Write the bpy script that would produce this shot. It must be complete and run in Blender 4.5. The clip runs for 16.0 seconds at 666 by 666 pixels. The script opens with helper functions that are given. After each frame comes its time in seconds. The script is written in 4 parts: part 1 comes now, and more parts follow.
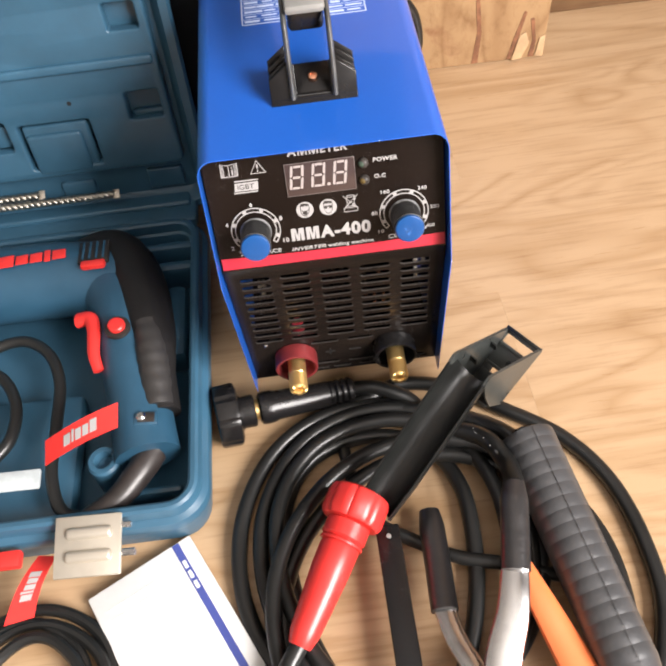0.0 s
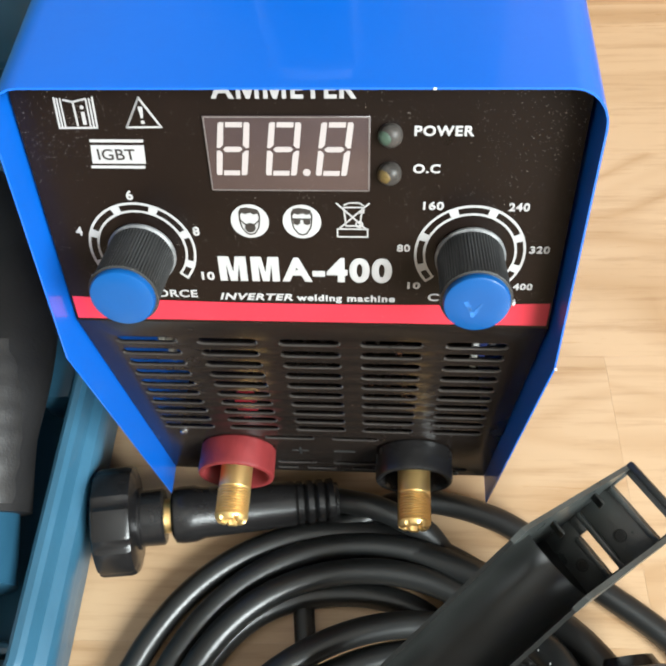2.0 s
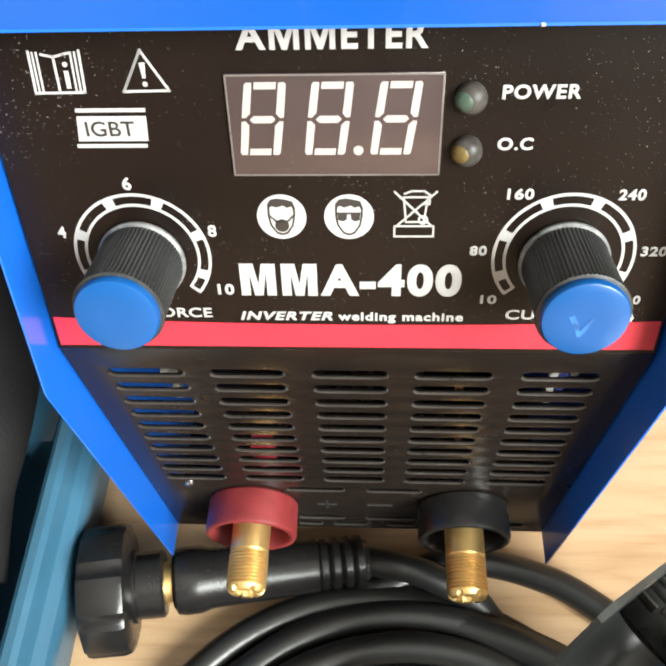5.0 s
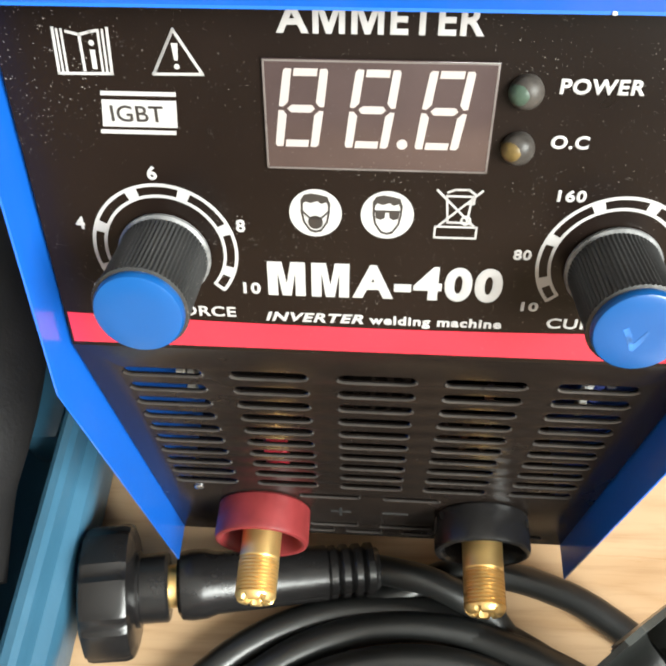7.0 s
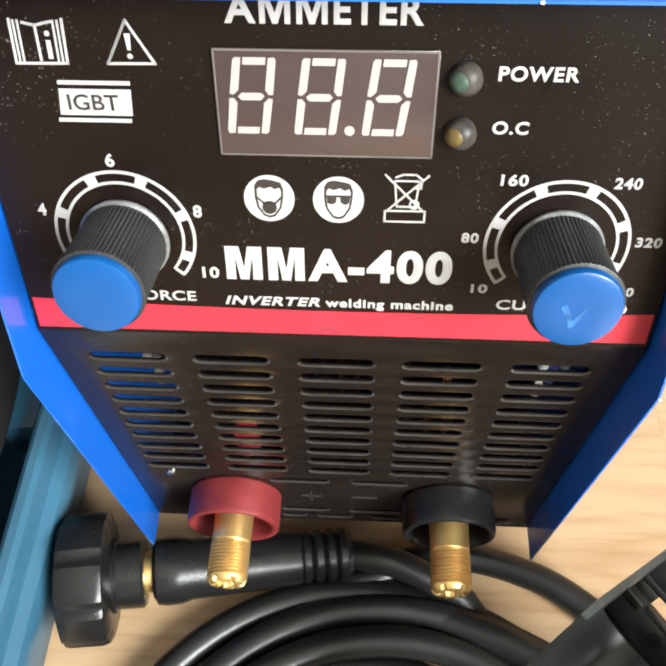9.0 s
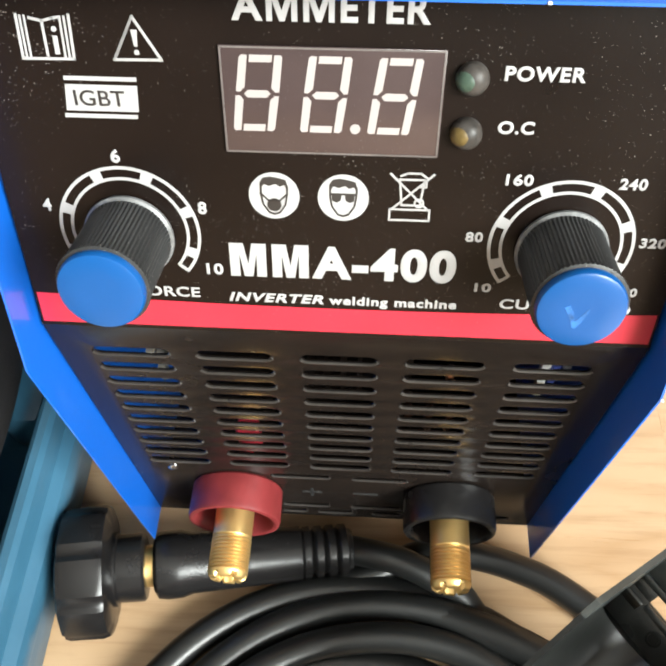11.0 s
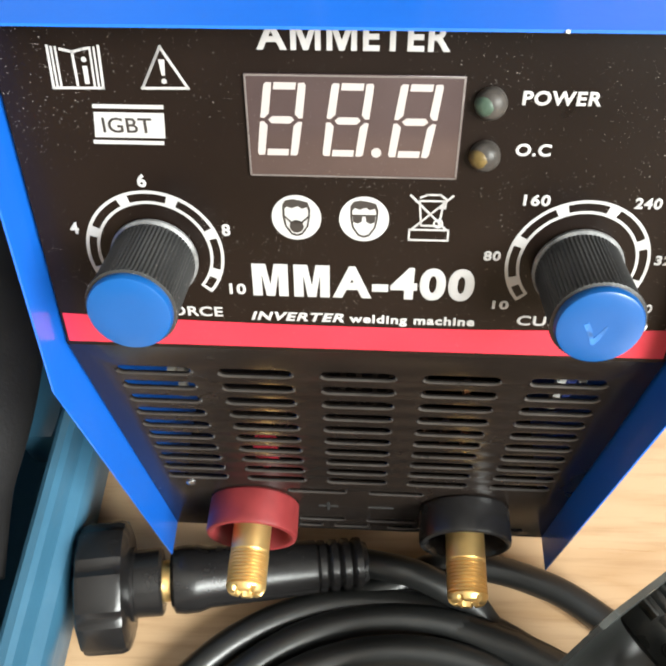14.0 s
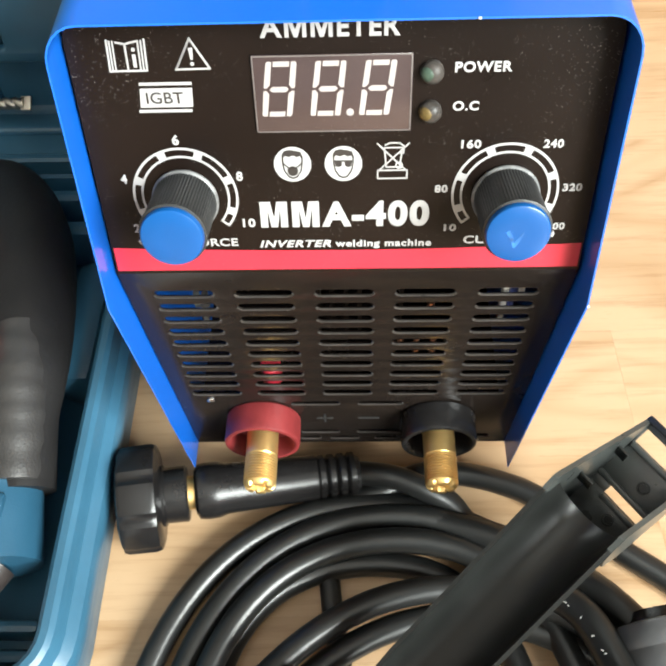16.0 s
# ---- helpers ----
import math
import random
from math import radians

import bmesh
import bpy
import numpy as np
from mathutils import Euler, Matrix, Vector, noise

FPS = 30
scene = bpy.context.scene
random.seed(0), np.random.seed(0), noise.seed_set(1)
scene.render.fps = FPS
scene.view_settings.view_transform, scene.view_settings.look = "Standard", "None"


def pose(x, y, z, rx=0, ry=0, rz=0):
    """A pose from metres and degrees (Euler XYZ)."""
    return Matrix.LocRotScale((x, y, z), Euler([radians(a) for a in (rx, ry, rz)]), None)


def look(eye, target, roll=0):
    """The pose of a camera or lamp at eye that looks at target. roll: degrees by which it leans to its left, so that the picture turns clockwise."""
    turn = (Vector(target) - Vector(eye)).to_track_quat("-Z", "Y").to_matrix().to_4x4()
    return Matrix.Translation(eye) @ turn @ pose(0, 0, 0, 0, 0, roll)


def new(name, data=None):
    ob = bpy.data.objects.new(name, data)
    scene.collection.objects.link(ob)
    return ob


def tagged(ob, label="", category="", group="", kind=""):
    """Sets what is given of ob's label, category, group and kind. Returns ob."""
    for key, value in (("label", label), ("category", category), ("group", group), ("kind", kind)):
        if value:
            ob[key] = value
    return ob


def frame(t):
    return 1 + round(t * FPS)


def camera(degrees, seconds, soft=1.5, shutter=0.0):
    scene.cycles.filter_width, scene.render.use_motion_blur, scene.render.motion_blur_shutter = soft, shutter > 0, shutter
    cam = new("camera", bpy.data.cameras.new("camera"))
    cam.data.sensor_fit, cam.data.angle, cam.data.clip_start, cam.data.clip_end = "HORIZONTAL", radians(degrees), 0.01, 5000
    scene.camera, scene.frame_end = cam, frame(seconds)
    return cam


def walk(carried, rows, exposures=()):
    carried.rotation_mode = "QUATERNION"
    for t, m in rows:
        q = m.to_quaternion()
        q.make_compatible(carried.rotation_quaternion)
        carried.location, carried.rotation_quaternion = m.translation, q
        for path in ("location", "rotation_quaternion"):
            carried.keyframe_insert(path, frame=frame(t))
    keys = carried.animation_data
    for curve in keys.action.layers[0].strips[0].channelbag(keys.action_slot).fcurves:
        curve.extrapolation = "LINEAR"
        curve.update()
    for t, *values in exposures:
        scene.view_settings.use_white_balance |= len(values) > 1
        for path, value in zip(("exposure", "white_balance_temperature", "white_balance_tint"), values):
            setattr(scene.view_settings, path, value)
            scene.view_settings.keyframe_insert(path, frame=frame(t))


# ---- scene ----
cam = camera(47.45, 16.0, soft=2.45)
ROWS = [
    (0.0, -0.0069, -0.3241, 0.5278, 35.92, 4.24, -5.83),
    (0.5, 0.0329, -0.2284, 0.4435, 35.56, 6.89, -1.88),
    (1.0, 0.0399, -0.1750, 0.3895, 34.51, 5.07, 0.83),
    (1.5, 0.0302, -0.1371, 0.3719, 31.82, 3.49, 2.18),
    (2.0, 0.0215, -0.1193, 0.3605, 30.70, 2.43, 2.69),
    (2.5, 0.0161, -0.1085, 0.3437, 29.95, 2.08, 2.80),
    (3.0, 0.0136, -0.1029, 0.3236, 30.34, 2.06, 2.72),
    (3.5, 0.0083, -0.1037, 0.3175, 31.51, 2.39, 1.96),
    (6.0, 0.0022, -0.0895, 0.3196, 33.74, 1.91, 2.34),
    (6.5, -0.0039, -0.0867, 0.3158, 33.55, 1.13, 3.36),
    (7.0, -0.0025, -0.0911, 0.3121, 33.26, 1.22, 3.35),
    (7.5, -0.0006, -0.0948, 0.3113, 33.41, 1.23, 2.98),
    (8.0, -0.0010, -0.0963, 0.3118, 33.44, 1.03, 3.27),
    (8.5, 0.0024, -0.0964, 0.3121, 33.23, 0.78, 3.17),
    (9.0, 0.0057, -0.0967, 0.3145, 33.13, 0.93, 2.65),
    (11.5, 0.0047, -0.0964, 0.3151, 32.63, 0.49, 3.59),
    (12.0, 0.0001, -0.0967, 0.3152, 32.53, 0.16, 3.92),
    (12.5, 0.0012, -0.0978, 0.3162, 32.58, -0.01, 3.85),
    (13.0, 0.0028, -0.0956, 0.3153, 32.54, -0.04, 3.89),
    (13.5, -0.0000, -0.0951, 0.3165, 33.09, 0.19, 3.70),
    (14.0, 0.0012, -0.0971, 0.3188, 33.58, 1.17, 2.85),
    (14.5, 0.0074, -0.0916, 0.3186, 34.20, 1.95, 2.16),
    (15.0, 0.0054, -0.1004, 0.3222, 33.51, 2.04, 0.81),
    (15.5, 0.0096, -0.1215, 0.3300, 32.82, 1.70, -1.05),
    (16.0, 0.0035, -0.1438, 0.3524, 32.69, 1.78, 0.64),
]
walk(cam, [(t, pose(x, y, z, a, b, c)) for t, x, y, z, a, b, c in ROWS], [
    (0.0, -0.08, 6750, 13), (0.5, 0.14, 6230, 5), (1.5, 0.09, 6050, 0), (2.5, 0.08, 6030, 0), (3.1, 0.24, 6180, 1), (3.6, 0.29, 6250, 1), (6.0, 0.34, 6500, 1), (9.0, 0.23, 6300, 1), (14.0, 0.28, 6420, 2), (15.5, 0.27, 6400, 5), (16.0, 0.39, 6300, 0)])

# ---- light: daylight through one wide window in the wall at +x ----
world = bpy.data.worlds.new("world")
world.use_nodes = True
scene.world = world
sky = world.node_tree.nodes.new("ShaderNodeTexSky")
sky.sky_type, sky.sun_disc = "NISHITA", False
sky.sun_elevation, sky.sun_rotation = radians(40), radians(200)
world.node_tree.links.new(sky.outputs[0], world.node_tree.nodes["Background"].inputs[0])
world.node_tree.nodes["Background"].inputs[1].default_value = 0.12
lamp = bpy.data.lights.new("window_light", "AREA")
lamp.shape, lamp.size, lamp.size_y, lamp.energy, lamp.color = "RECTANGLE", 1.3, 1.1, 214, (1.0, 0.98, 0.965)
new("window_light", lamp).matrix_world = look((1.26, -1.38, 1.25), (0.0, -1.10, 0.92))


# ---- materials ----
def nodes_of(name):
    m = bpy.data.materials.new(name)
    m.use_nodes = True
    nt = m.node_tree
    return m, nt, nt.nodes["Principled BSDF"]


def put(nt, kind, **inputs):
    n = nt.nodes.new(kind)
    for k, v in inputs.items():
        n.inputs[k.replace("_", " ")].default_value = v
    return n


def ramp(nt, source, stops):
    r = nt.nodes.new("ShaderNodeValToRGB")
    while len(r.color_ramp.elements) < len(stops):
        r.color_ramp.elements.new(0.5)
    for e, (p, c) in zip(r.color_ramp.elements, stops):
        e.position, e.color = p, (*c, 1) if len(c) == 3 else c
    nt.links.new(source, r.inputs[0])
    return r.outputs[0]


def surface(name, color, rough=0.45, metal=0.0, vary=0.12, scale=40.0, bump=0.05, fine=900.0, coat=0.0, dust=0.0, spec=0.5):
    """A solid surface: colour that varies at two scales, uneven gloss, fine relief and a little dust."""
    m, nt, p = nodes_of(name)
    co = nt.nodes.new("ShaderNodeTexCoord").outputs["Object"]
    big = put(nt, "ShaderNodeTexNoise", Scale=scale, Detail=5.0, Roughness=0.6)
    small = put(nt, "ShaderNodeTexNoise", Scale=fine, Detail=3.0)
    nt.links.new(co, big.inputs["Vector"])
    nt.links.new(co, small.inputs["Vector"])
    lo, hi = [max(0.0, c * (1 - vary)) for c in color], [min(1.0, c * (1 + vary)) for c in color]
    base = ramp(nt, big.outputs[0], [(0.3, lo), (0.7, hi)])
    if dust:
        patch = put(nt, "ShaderNodeTexNoise", Scale=38.0, Detail=4.0)
        nt.links.new(co, patch.inputs["Vector"])
        mask = None
        for cells, reach in ((800.0, 0.10), (2200.0, 0.30)):
            # one speck in each cell, most of them tiny, thicker in patches
            vor = put(nt, "ShaderNodeTexVoronoi", Scale=cells)
            nt.links.new(co, vor.inputs["Vector"])
            split = nt.nodes.new("ShaderNodeSeparateColor")
            nt.links.new(vor.outputs["Color"], split.inputs[0])
            power = nt.nodes.new("ShaderNodeMath")
            power.operation = "POWER"
            nt.links.new(split.outputs[0], power.inputs[0])
            power.inputs[1].default_value = 3.5
            size = nt.nodes.new("ShaderNodeMath")
            size.operation = "MULTIPLY"
            nt.links.new(power.outputs[0], size.inputs[0])
            nt.links.new(ramp(nt, patch.outputs[0], [(0.35, (reach * 0.35,) * 3), (0.65, (reach,) * 3)]), size.inputs[1])
            near = nt.nodes.new("ShaderNodeMath")
            near.operation = "LESS_THAN"
            nt.links.new(vor.outputs["Distance"], near.inputs[0])
            nt.links.new(size.outputs[0], near.inputs[1])
            strength = nt.nodes.new("ShaderNodeMath")
            strength.operation = "MULTIPLY"
            nt.links.new(near.outputs[0], strength.inputs[0])
            nt.links.new(ramp(nt, split.outputs[1], [(0.0, (dust * 0.25,) * 3), (1.0, (dust,) * 3)]), strength.inputs[1])
            if mask is None:
                mask = strength.outputs[0]
            else:
                most = nt.nodes.new("ShaderNodeMath")
                most.operation = "MAXIMUM"
                nt.links.new(mask, most.inputs[0])
                nt.links.new(strength.outputs[0], most.inputs[1])
                mask = most.outputs[0]
        mix = nt.nodes.new("ShaderNodeMix")
        mix.data_type = "RGBA"
        nt.links.new(mask, mix.inputs[0])
        nt.links.new(base, mix.inputs[6])
        mix.inputs[7].default_value = (0.5, 0.46, 0.42, 1)
        base = mix.outputs[2]
    nt.links.new(base, p.inputs["Base Color"])
    gloss = ramp(nt, big.outputs[0], [(0.25, (rough * 0.85,) * 3), (0.75, (min(1, rough * 1.2),) * 3)])
    nt.links.new(gloss, p.inputs["Roughness"])
    p.inputs["Metallic"].default_value = metal
    p.inputs["Coat Weight"].default_value = coat
    p.inputs["Coat Roughness"].default_value = 0.06
    p.inputs["Specular IOR Level"].default_value = spec
    b = put(nt, "ShaderNodeBump", Strength=bump, Distance=0.001)
    nt.links.new(small.outputs[0], b.inputs["Height"])
    nt.links.new(b.outputs[0], p.inputs["Normal"])
    return m


def timber(name, light, dark, stretch=(1.3, 9.0, 9.0), rings=7.0, rough=0.35, knots=0.0, swirl=1.0):
    """Wood with broad figure, rings and fine pores along x, different on every object."""
    m, nt, p = nodes_of(name)
    co = nt.nodes.new("ShaderNodeTexCoord").outputs["Object"]
    info = nt.nodes.new("ShaderNodeObjectInfo")
    shift = nt.nodes.new("ShaderNodeVectorMath")
    shift.operation = "MULTIPLY_ADD"
    nt.links.new(info.outputs["Random"], shift.inputs[0])
    shift.inputs[1].default_value = (13.0, 7.0, 5.0)
    nt.links.new(co, shift.inputs[2])
    mp = nt.nodes.new("ShaderNodeMapping")
    mp.inputs["Scale"].default_value = stretch
    nt.links.new(shift.outputs[0], mp.inputs[0])
    figure = put(nt, "ShaderNodeTexNoise", Scale=1.2, Detail=2.5, Roughness=0.5, Distortion=swirl)
    nt.links.new(mp.outputs[0], figure.inputs["Vector"])
    lines = nt.nodes.new("ShaderNodeMath")
    lines.operation = "MULTIPLY"
    nt.links.new(figure.outputs[0], lines.inputs[0])
    lines.inputs[1].default_value = rings
    fold = nt.nodes.new("ShaderNodeMath")
    fold.operation = "PINGPONG"
    nt.links.new(lines.outputs[0], fold.inputs[0])
    fold.inputs[1].default_value = 0.5
    mp2 = nt.nodes.new("ShaderNodeMapping")
    mp2.inputs["Scale"].default_value = (stretch[0] * 7, stretch[1] * 24, stretch[2] * 24)
    nt.links.new(shift.outputs[0], mp2.inputs[0])
    pores = put(nt, "ShaderNodeTexNoise", Scale=1.6, Detail=6.0, Roughness=0.7, Distortion=0.3)
    nt.links.new(mp2.outputs[0], pores.inputs["Vector"])
    mid = [(a + b) / 2 for a, b in zip(light, dark)]
    tone = ramp(nt, fold.outputs[0], [(0.0, mid), (0.15, light), (0.3, light), (0.42, mid), (0.5, dark)])
    grain = ramp(nt, pores.outputs[0], [(0.33, (0.66, 0.58, 0.5)), (0.5, (1, 1, 1)), (1.0, (1.06, 1.06, 1.06))])
    mix = nt.nodes.new("ShaderNodeMix")
    mix.data_type, mix.blend_type = "RGBA", "MULTIPLY"
    mix.inputs[0].default_value = 0.55
    nt.links.new(tone, mix.inputs[6])
    nt.links.new(grain, mix.inputs[7])
    out = mix.outputs[2]
    if knots:
        blot = put(nt, "ShaderNodeTexNoise", Scale=14.0, Detail=4.0, Distortion=1.0)
        nt.links.new(shift.outputs[0], blot.inputs["Vector"])
        mask = ramp(nt, blot.outputs[0], [(0.60, (0, 0, 0)), (0.70, (knots,) * 3)])
        mk = nt.nodes.new("ShaderNodeMix")
        mk.data_type = "RGBA"
        nt.links.new(mask, mk.inputs[0])
        nt.links.new(out, mk.inputs[6])
        mk.inputs[7].default_value = (0.16, 0.05, 0.02, 1)
        out = mk.outputs[2]
    nt.links.new(out, p.inputs["Base Color"])
    nt.links.new(ramp(nt, pores.outputs[0], [(0.3, (rough * 1.5,) * 3), (0.7, (rough,) * 3)]), p.inputs["Roughness"])
    b = put(nt, "ShaderNodeBump", Strength=0.12, Distance=0.0006)
    nt.links.new(pores.outputs[0], b.inputs["Height"])
    nt.links.new(b.outputs[0], p.inputs["Normal"])
    return m


BLUE = surface("blue_paint", (0.0080, 0.094, 0.45), 0.34, vary=0.05, scale=9, bump=0.04, fine=260, coat=0.6)
PANEL = surface("black_panel", (0.0070, 0.0042, 0.0032), 0.30, vary=0.2, scale=20, bump=0.03, dust=0.50, spec=0.17)
GRILLE = surface("black_enamel", (0.0095, 0.0068, 0.0055), 0.25, vary=0.2, scale=30, bump=0.05, fine=700, dust=0.12, spec=0.42)
# paler than the enamel: the glint on the rolled slot edges is in the colour
LIP = surface("slot_edge_glint", (0.055, 0.05, 0.047), 0.3, 0.5, vary=0.3, scale=90, bump=0.05)
RED_BAND = surface("red_band", (0.42, 0.018, 0.036), 0.4, vary=0.05, bump=0.02, dust=0.15)
INK = surface("white_ink", (0.322, 0.314, 0.312), 0.5, vary=0.04, bump=0.02)
BLACK_INK = surface("black_ink", (0.02, 0.016, 0.014), 0.45, vary=0.1, bump=0.02)
WINDOW = surface("smoked_window", (0.046, 0.031, 0.030), 0.16, vary=0.12, scale=60, bump=0.01, dust=0.15)
WINDOW_EDGE = surface("window_edge", (0.11, 0.095, 0.09), 0.3, vary=0.3, scale=90)
SEGMENT = surface("display_segment", (0.310, 0.276, 0.268), 0.35, vary=0.03, bump=0.0)
KNOB = surface("black_knob", (0.021, 0.021, 0.021), 0.40, spec=0.5, vary=0.3, bump=0.08, dust=0.8)
CAP = surface("blue_cap", (0.003, 0.058, 0.21), 0.32, vary=0.05, bump=0.05, fine=400)
PALE_CAP = surface("pale_blue_cap", (0.017, 0.092, 0.285), 0.5, vary=0.5, scale=500)
BRASS = surface("brass", (0.78, 0.53, 0.21), 0.36, 0.9, vary=0.05, scale=120, bump=0.02)
MAROON = surface("maroon_plastic", (0.140, 0.018, 0.019), 0.36, spec=0.35, vary=0.28, scale=70, bump=0.06)
BLACK = surface("black_plastic", (0.0095, 0.0088, 0.0089), 0.25, spec=0.36, vary=0.2, bump=0.06)
RUBBER = surface("black_cable_sheath", (0.0108, 0.0112, 0.0110), 0.33, spec=0.50, vary=0.15, scale=18, bump=0.05, fine=300)
VINYL = surface("glossy_black_vinyl", (0.018, 0.017, 0.018), 0.3, spec=0.9, vary=0.2, bump=0.5, fine=160)
MASK = surface("dark_grey_nylon", (0.0092, 0.0098, 0.0092), 0.34, spec=0.48, vary=0.2, bump=0.06)
LENS = surface("clear_lens", (0.040, 0.035, 0.031), 0.42, spec=0.22, vary=0.4, scale=300, bump=0.0)
SKIRT = surface("scuffed_knob_edge", (0.13, 0.13, 0.13), 0.4, vary=0.6, scale=260)
# lighter copy of MASK: light reflected by the end box, put into its colour
NYLON_LIT = surface("lit_grey_nylon", (0.036, 0.040, 0.038), 0.30, spec=0.9, vary=0.3, scale=60, bump=0.10)
BOOT = surface("brown_black_rubber_boot", (0.022, 0.018, 0.017), 0.36, spec=0.5, vary=0.3, scale=80, bump=0.1)
DULL = surface("dull_grey_nylon", (0.060, 0.061, 0.060), 0.36, spec=0.9, vary=0.25, scale=60, bump=0.12)
GREY = surface("dark_grey_grip", (0.052, 0.053, 0.056), 0.36, spec=0.7, vary=0.2, bump=0.10, fine=500)
RED = surface("red_plastic", (0.60, 0.030, 0.026), 0.32, vary=0.06, bump=0.05)
TEAL = surface("teal_plastic", (0.030, 0.091, 0.146), 0.35, vary=0.12, scale=25, bump=0.06, fine=600)
DRILL_BLUE = surface("drill_blue_plastic", (0.017, 0.062, 0.106), 0.42, vary=0.1, bump=0.1)
SOFT = surface("dark_soft_grip", (0.012, 0.0112, 0.0112), 0.5, spec=0.2, vary=0.15, bump=0.2, fine=500)
PAD = surface("ribbed_grip_pad", (0.024, 0.022, 0.021), 0.5, vary=0.2, bump=0.2)
SOFT_GREY = surface("pale_grey_plastic", (0.22, 0.22, 0.21), 0.45, vary=0.15, bump=0.2)
STEEL = surface("bright_steel", (0.72, 0.72, 0.72), 0.24, 1.0, vary=0.1, scale=90, bump=0.08)
BIT_STEEL = surface("drill_bit_steel", (0.42, 0.40, 0.35), 0.38, 1.0, vary=0.2, scale=150)
CREAM = surface("cream_plated_steel", (0.52, 0.475, 0.40), 0.32, 0.55, vary=0.08, bump=0.05)
MILKY = surface("milky_plastic", (0.40, 0.44, 0.45), 0.35, vary=0.2, scale=60, bump=0.1)
PAPER = surface("white_paper", (0.68, 0.68, 0.67), 0.6, vary=0.03, bump=0.08, fine=300)
FAINT = surface("faint_print", (0.62, 0.63, 0.64), 0.6, vary=0.05)
NAVY = surface("navy_ink", (0.05, 0.07, 0.27), 0.5, vary=0.06)
ORANGE = surface("orange_plastic", (0.72, 0.17, 0.055), 0.42, vary=0.06)
COPPER = surface("copper_screw", (0.75, 0.38, 0.24), 0.25, 1.0, vary=0.1)
GREEN_LED = surface("green_lens", (0.040, 0.062, 0.045), 0.4, spec=0.25, vary=0.5, scale=200, bump=0.0)
AMBER_LED = surface("amber_lens", (0.115, 0.078, 0.026), 0.4, spec=0.25, vary=0.5, scale=200, bump=0.0)
PALE = surface("pale_label_print", (0.55, 0.66, 0.86), 0.5, vary=0.06)
WALL = surface("grey_wall_paint", (0.21, 0.20, 0.19), 0.7, vary=0.03, scale=3, bump=0.1, fine=150)
CEILING = surface("grey_ceiling_paint", (0.56, 0.56, 0.555), 0.8, vary=0.03, scale=3, bump=0.1, fine=150)
BAG = surface("black_bag_cloth", (0.012, 0.012, 0.013), 0.85, vary=0.2, bump=0.4, fine=700)
PCB = surface("circuit_board", (0.02, 0.05, 0.03), 0.5, vary=0.2)
FLOOR = timber("oak_floor", (0.445, 0.300, 0.175), (0.365, 0.230, 0.122), (1.0, 5.0, 5.0), 6.0, 0.26, swirl=1.7)
RAW = timber("raw_pine", (0.35, 0.215, 0.105), (0.26, 0.145, 0.065), (7.0, 7.0, 1.2), 5.0, 0.6, knots=0.85)
BARE_WOOD = surface("bare_wood", (0.47, 0.31, 0.17), 0.6, vary=0.2, scale=70, bump=0.3, fine=300)
BARK = surface("bark_brown", (0.20, 0.085, 0.040), 0.7, vary=0.5, scale=90, bump=0.3, fine=300)
BROWN = timber("brown_cupboard_wood", (0.18, 0.10, 0.048), (0.12, 0.062, 0.028), (1.5, 8, 8), 5.0, 0.45)


# ---- building tools ----
def part(name, bm, material, parent=None, label="", at=None):
    me = bpy.data.meshes.new(name)
    bmesh.ops.recalc_face_normals(bm, faces=bm.faces[:])
    bm.to_mesh(me)
    bm.free()
    me.materials.append(material)
    for f in me.polygons:
        f.use_smooth = True
    me.set_sharp_from_angle(angle=radians(32))
    ob = new(name, me)
    ob.parent = parent
    if at is not None:
        ob.matrix_basis = at
    return tagged(ob, label)


def thing(name, label, category, at=None, group="", kind=""):
    ob = new(name)
    ob.empty_display_size = 0.02
    if at is not None:
        ob.matrix_basis = at
    return tagged(ob, label, category, group, kind)


def block(size, center=(0, 0, 0), bevel=0.0, turn=None, steps=2, bm=None):
    """A box with rounded edges; adds to bm where one is given."""
    one = bmesh.new()
    bmesh.ops.create_cube(one, size=1.0)
    bmesh.ops.scale(one, vec=size, verts=one.verts[:])
    if bevel:
        bmesh.ops.bevel(one, geom=one.edges[:], offset=bevel, segments=steps, affect="EDGES", profile=0.5)
    m = Matrix.Translation(center) @ (turn or Matrix())
    bmesh.ops.transform(one, matrix=m, verts=one.verts[:])
    return joined(one, bm)


def joined(one, bm):
    if bm is None:
        return one
    me = bpy.data.meshes.new("scrap")
    one.to_mesh(me)
    one.free()
    bm.from_mesh(me)
    bpy.data.meshes.remove(me)
    return bm


def axis_pose(origin, way, side=(0, 0, 1)):
    """A pose whose z runs along way."""
    z = Vector(way).normalized()
    x = Vector(side).cross(z)
    if x.length < 1e-4:
        x = Vector((1, 0, 0))
    x.normalize()
    y = z.cross(x)
    m = Matrix((x, y, z)).transposed().to_4x4()
    m.translation = origin
    return m


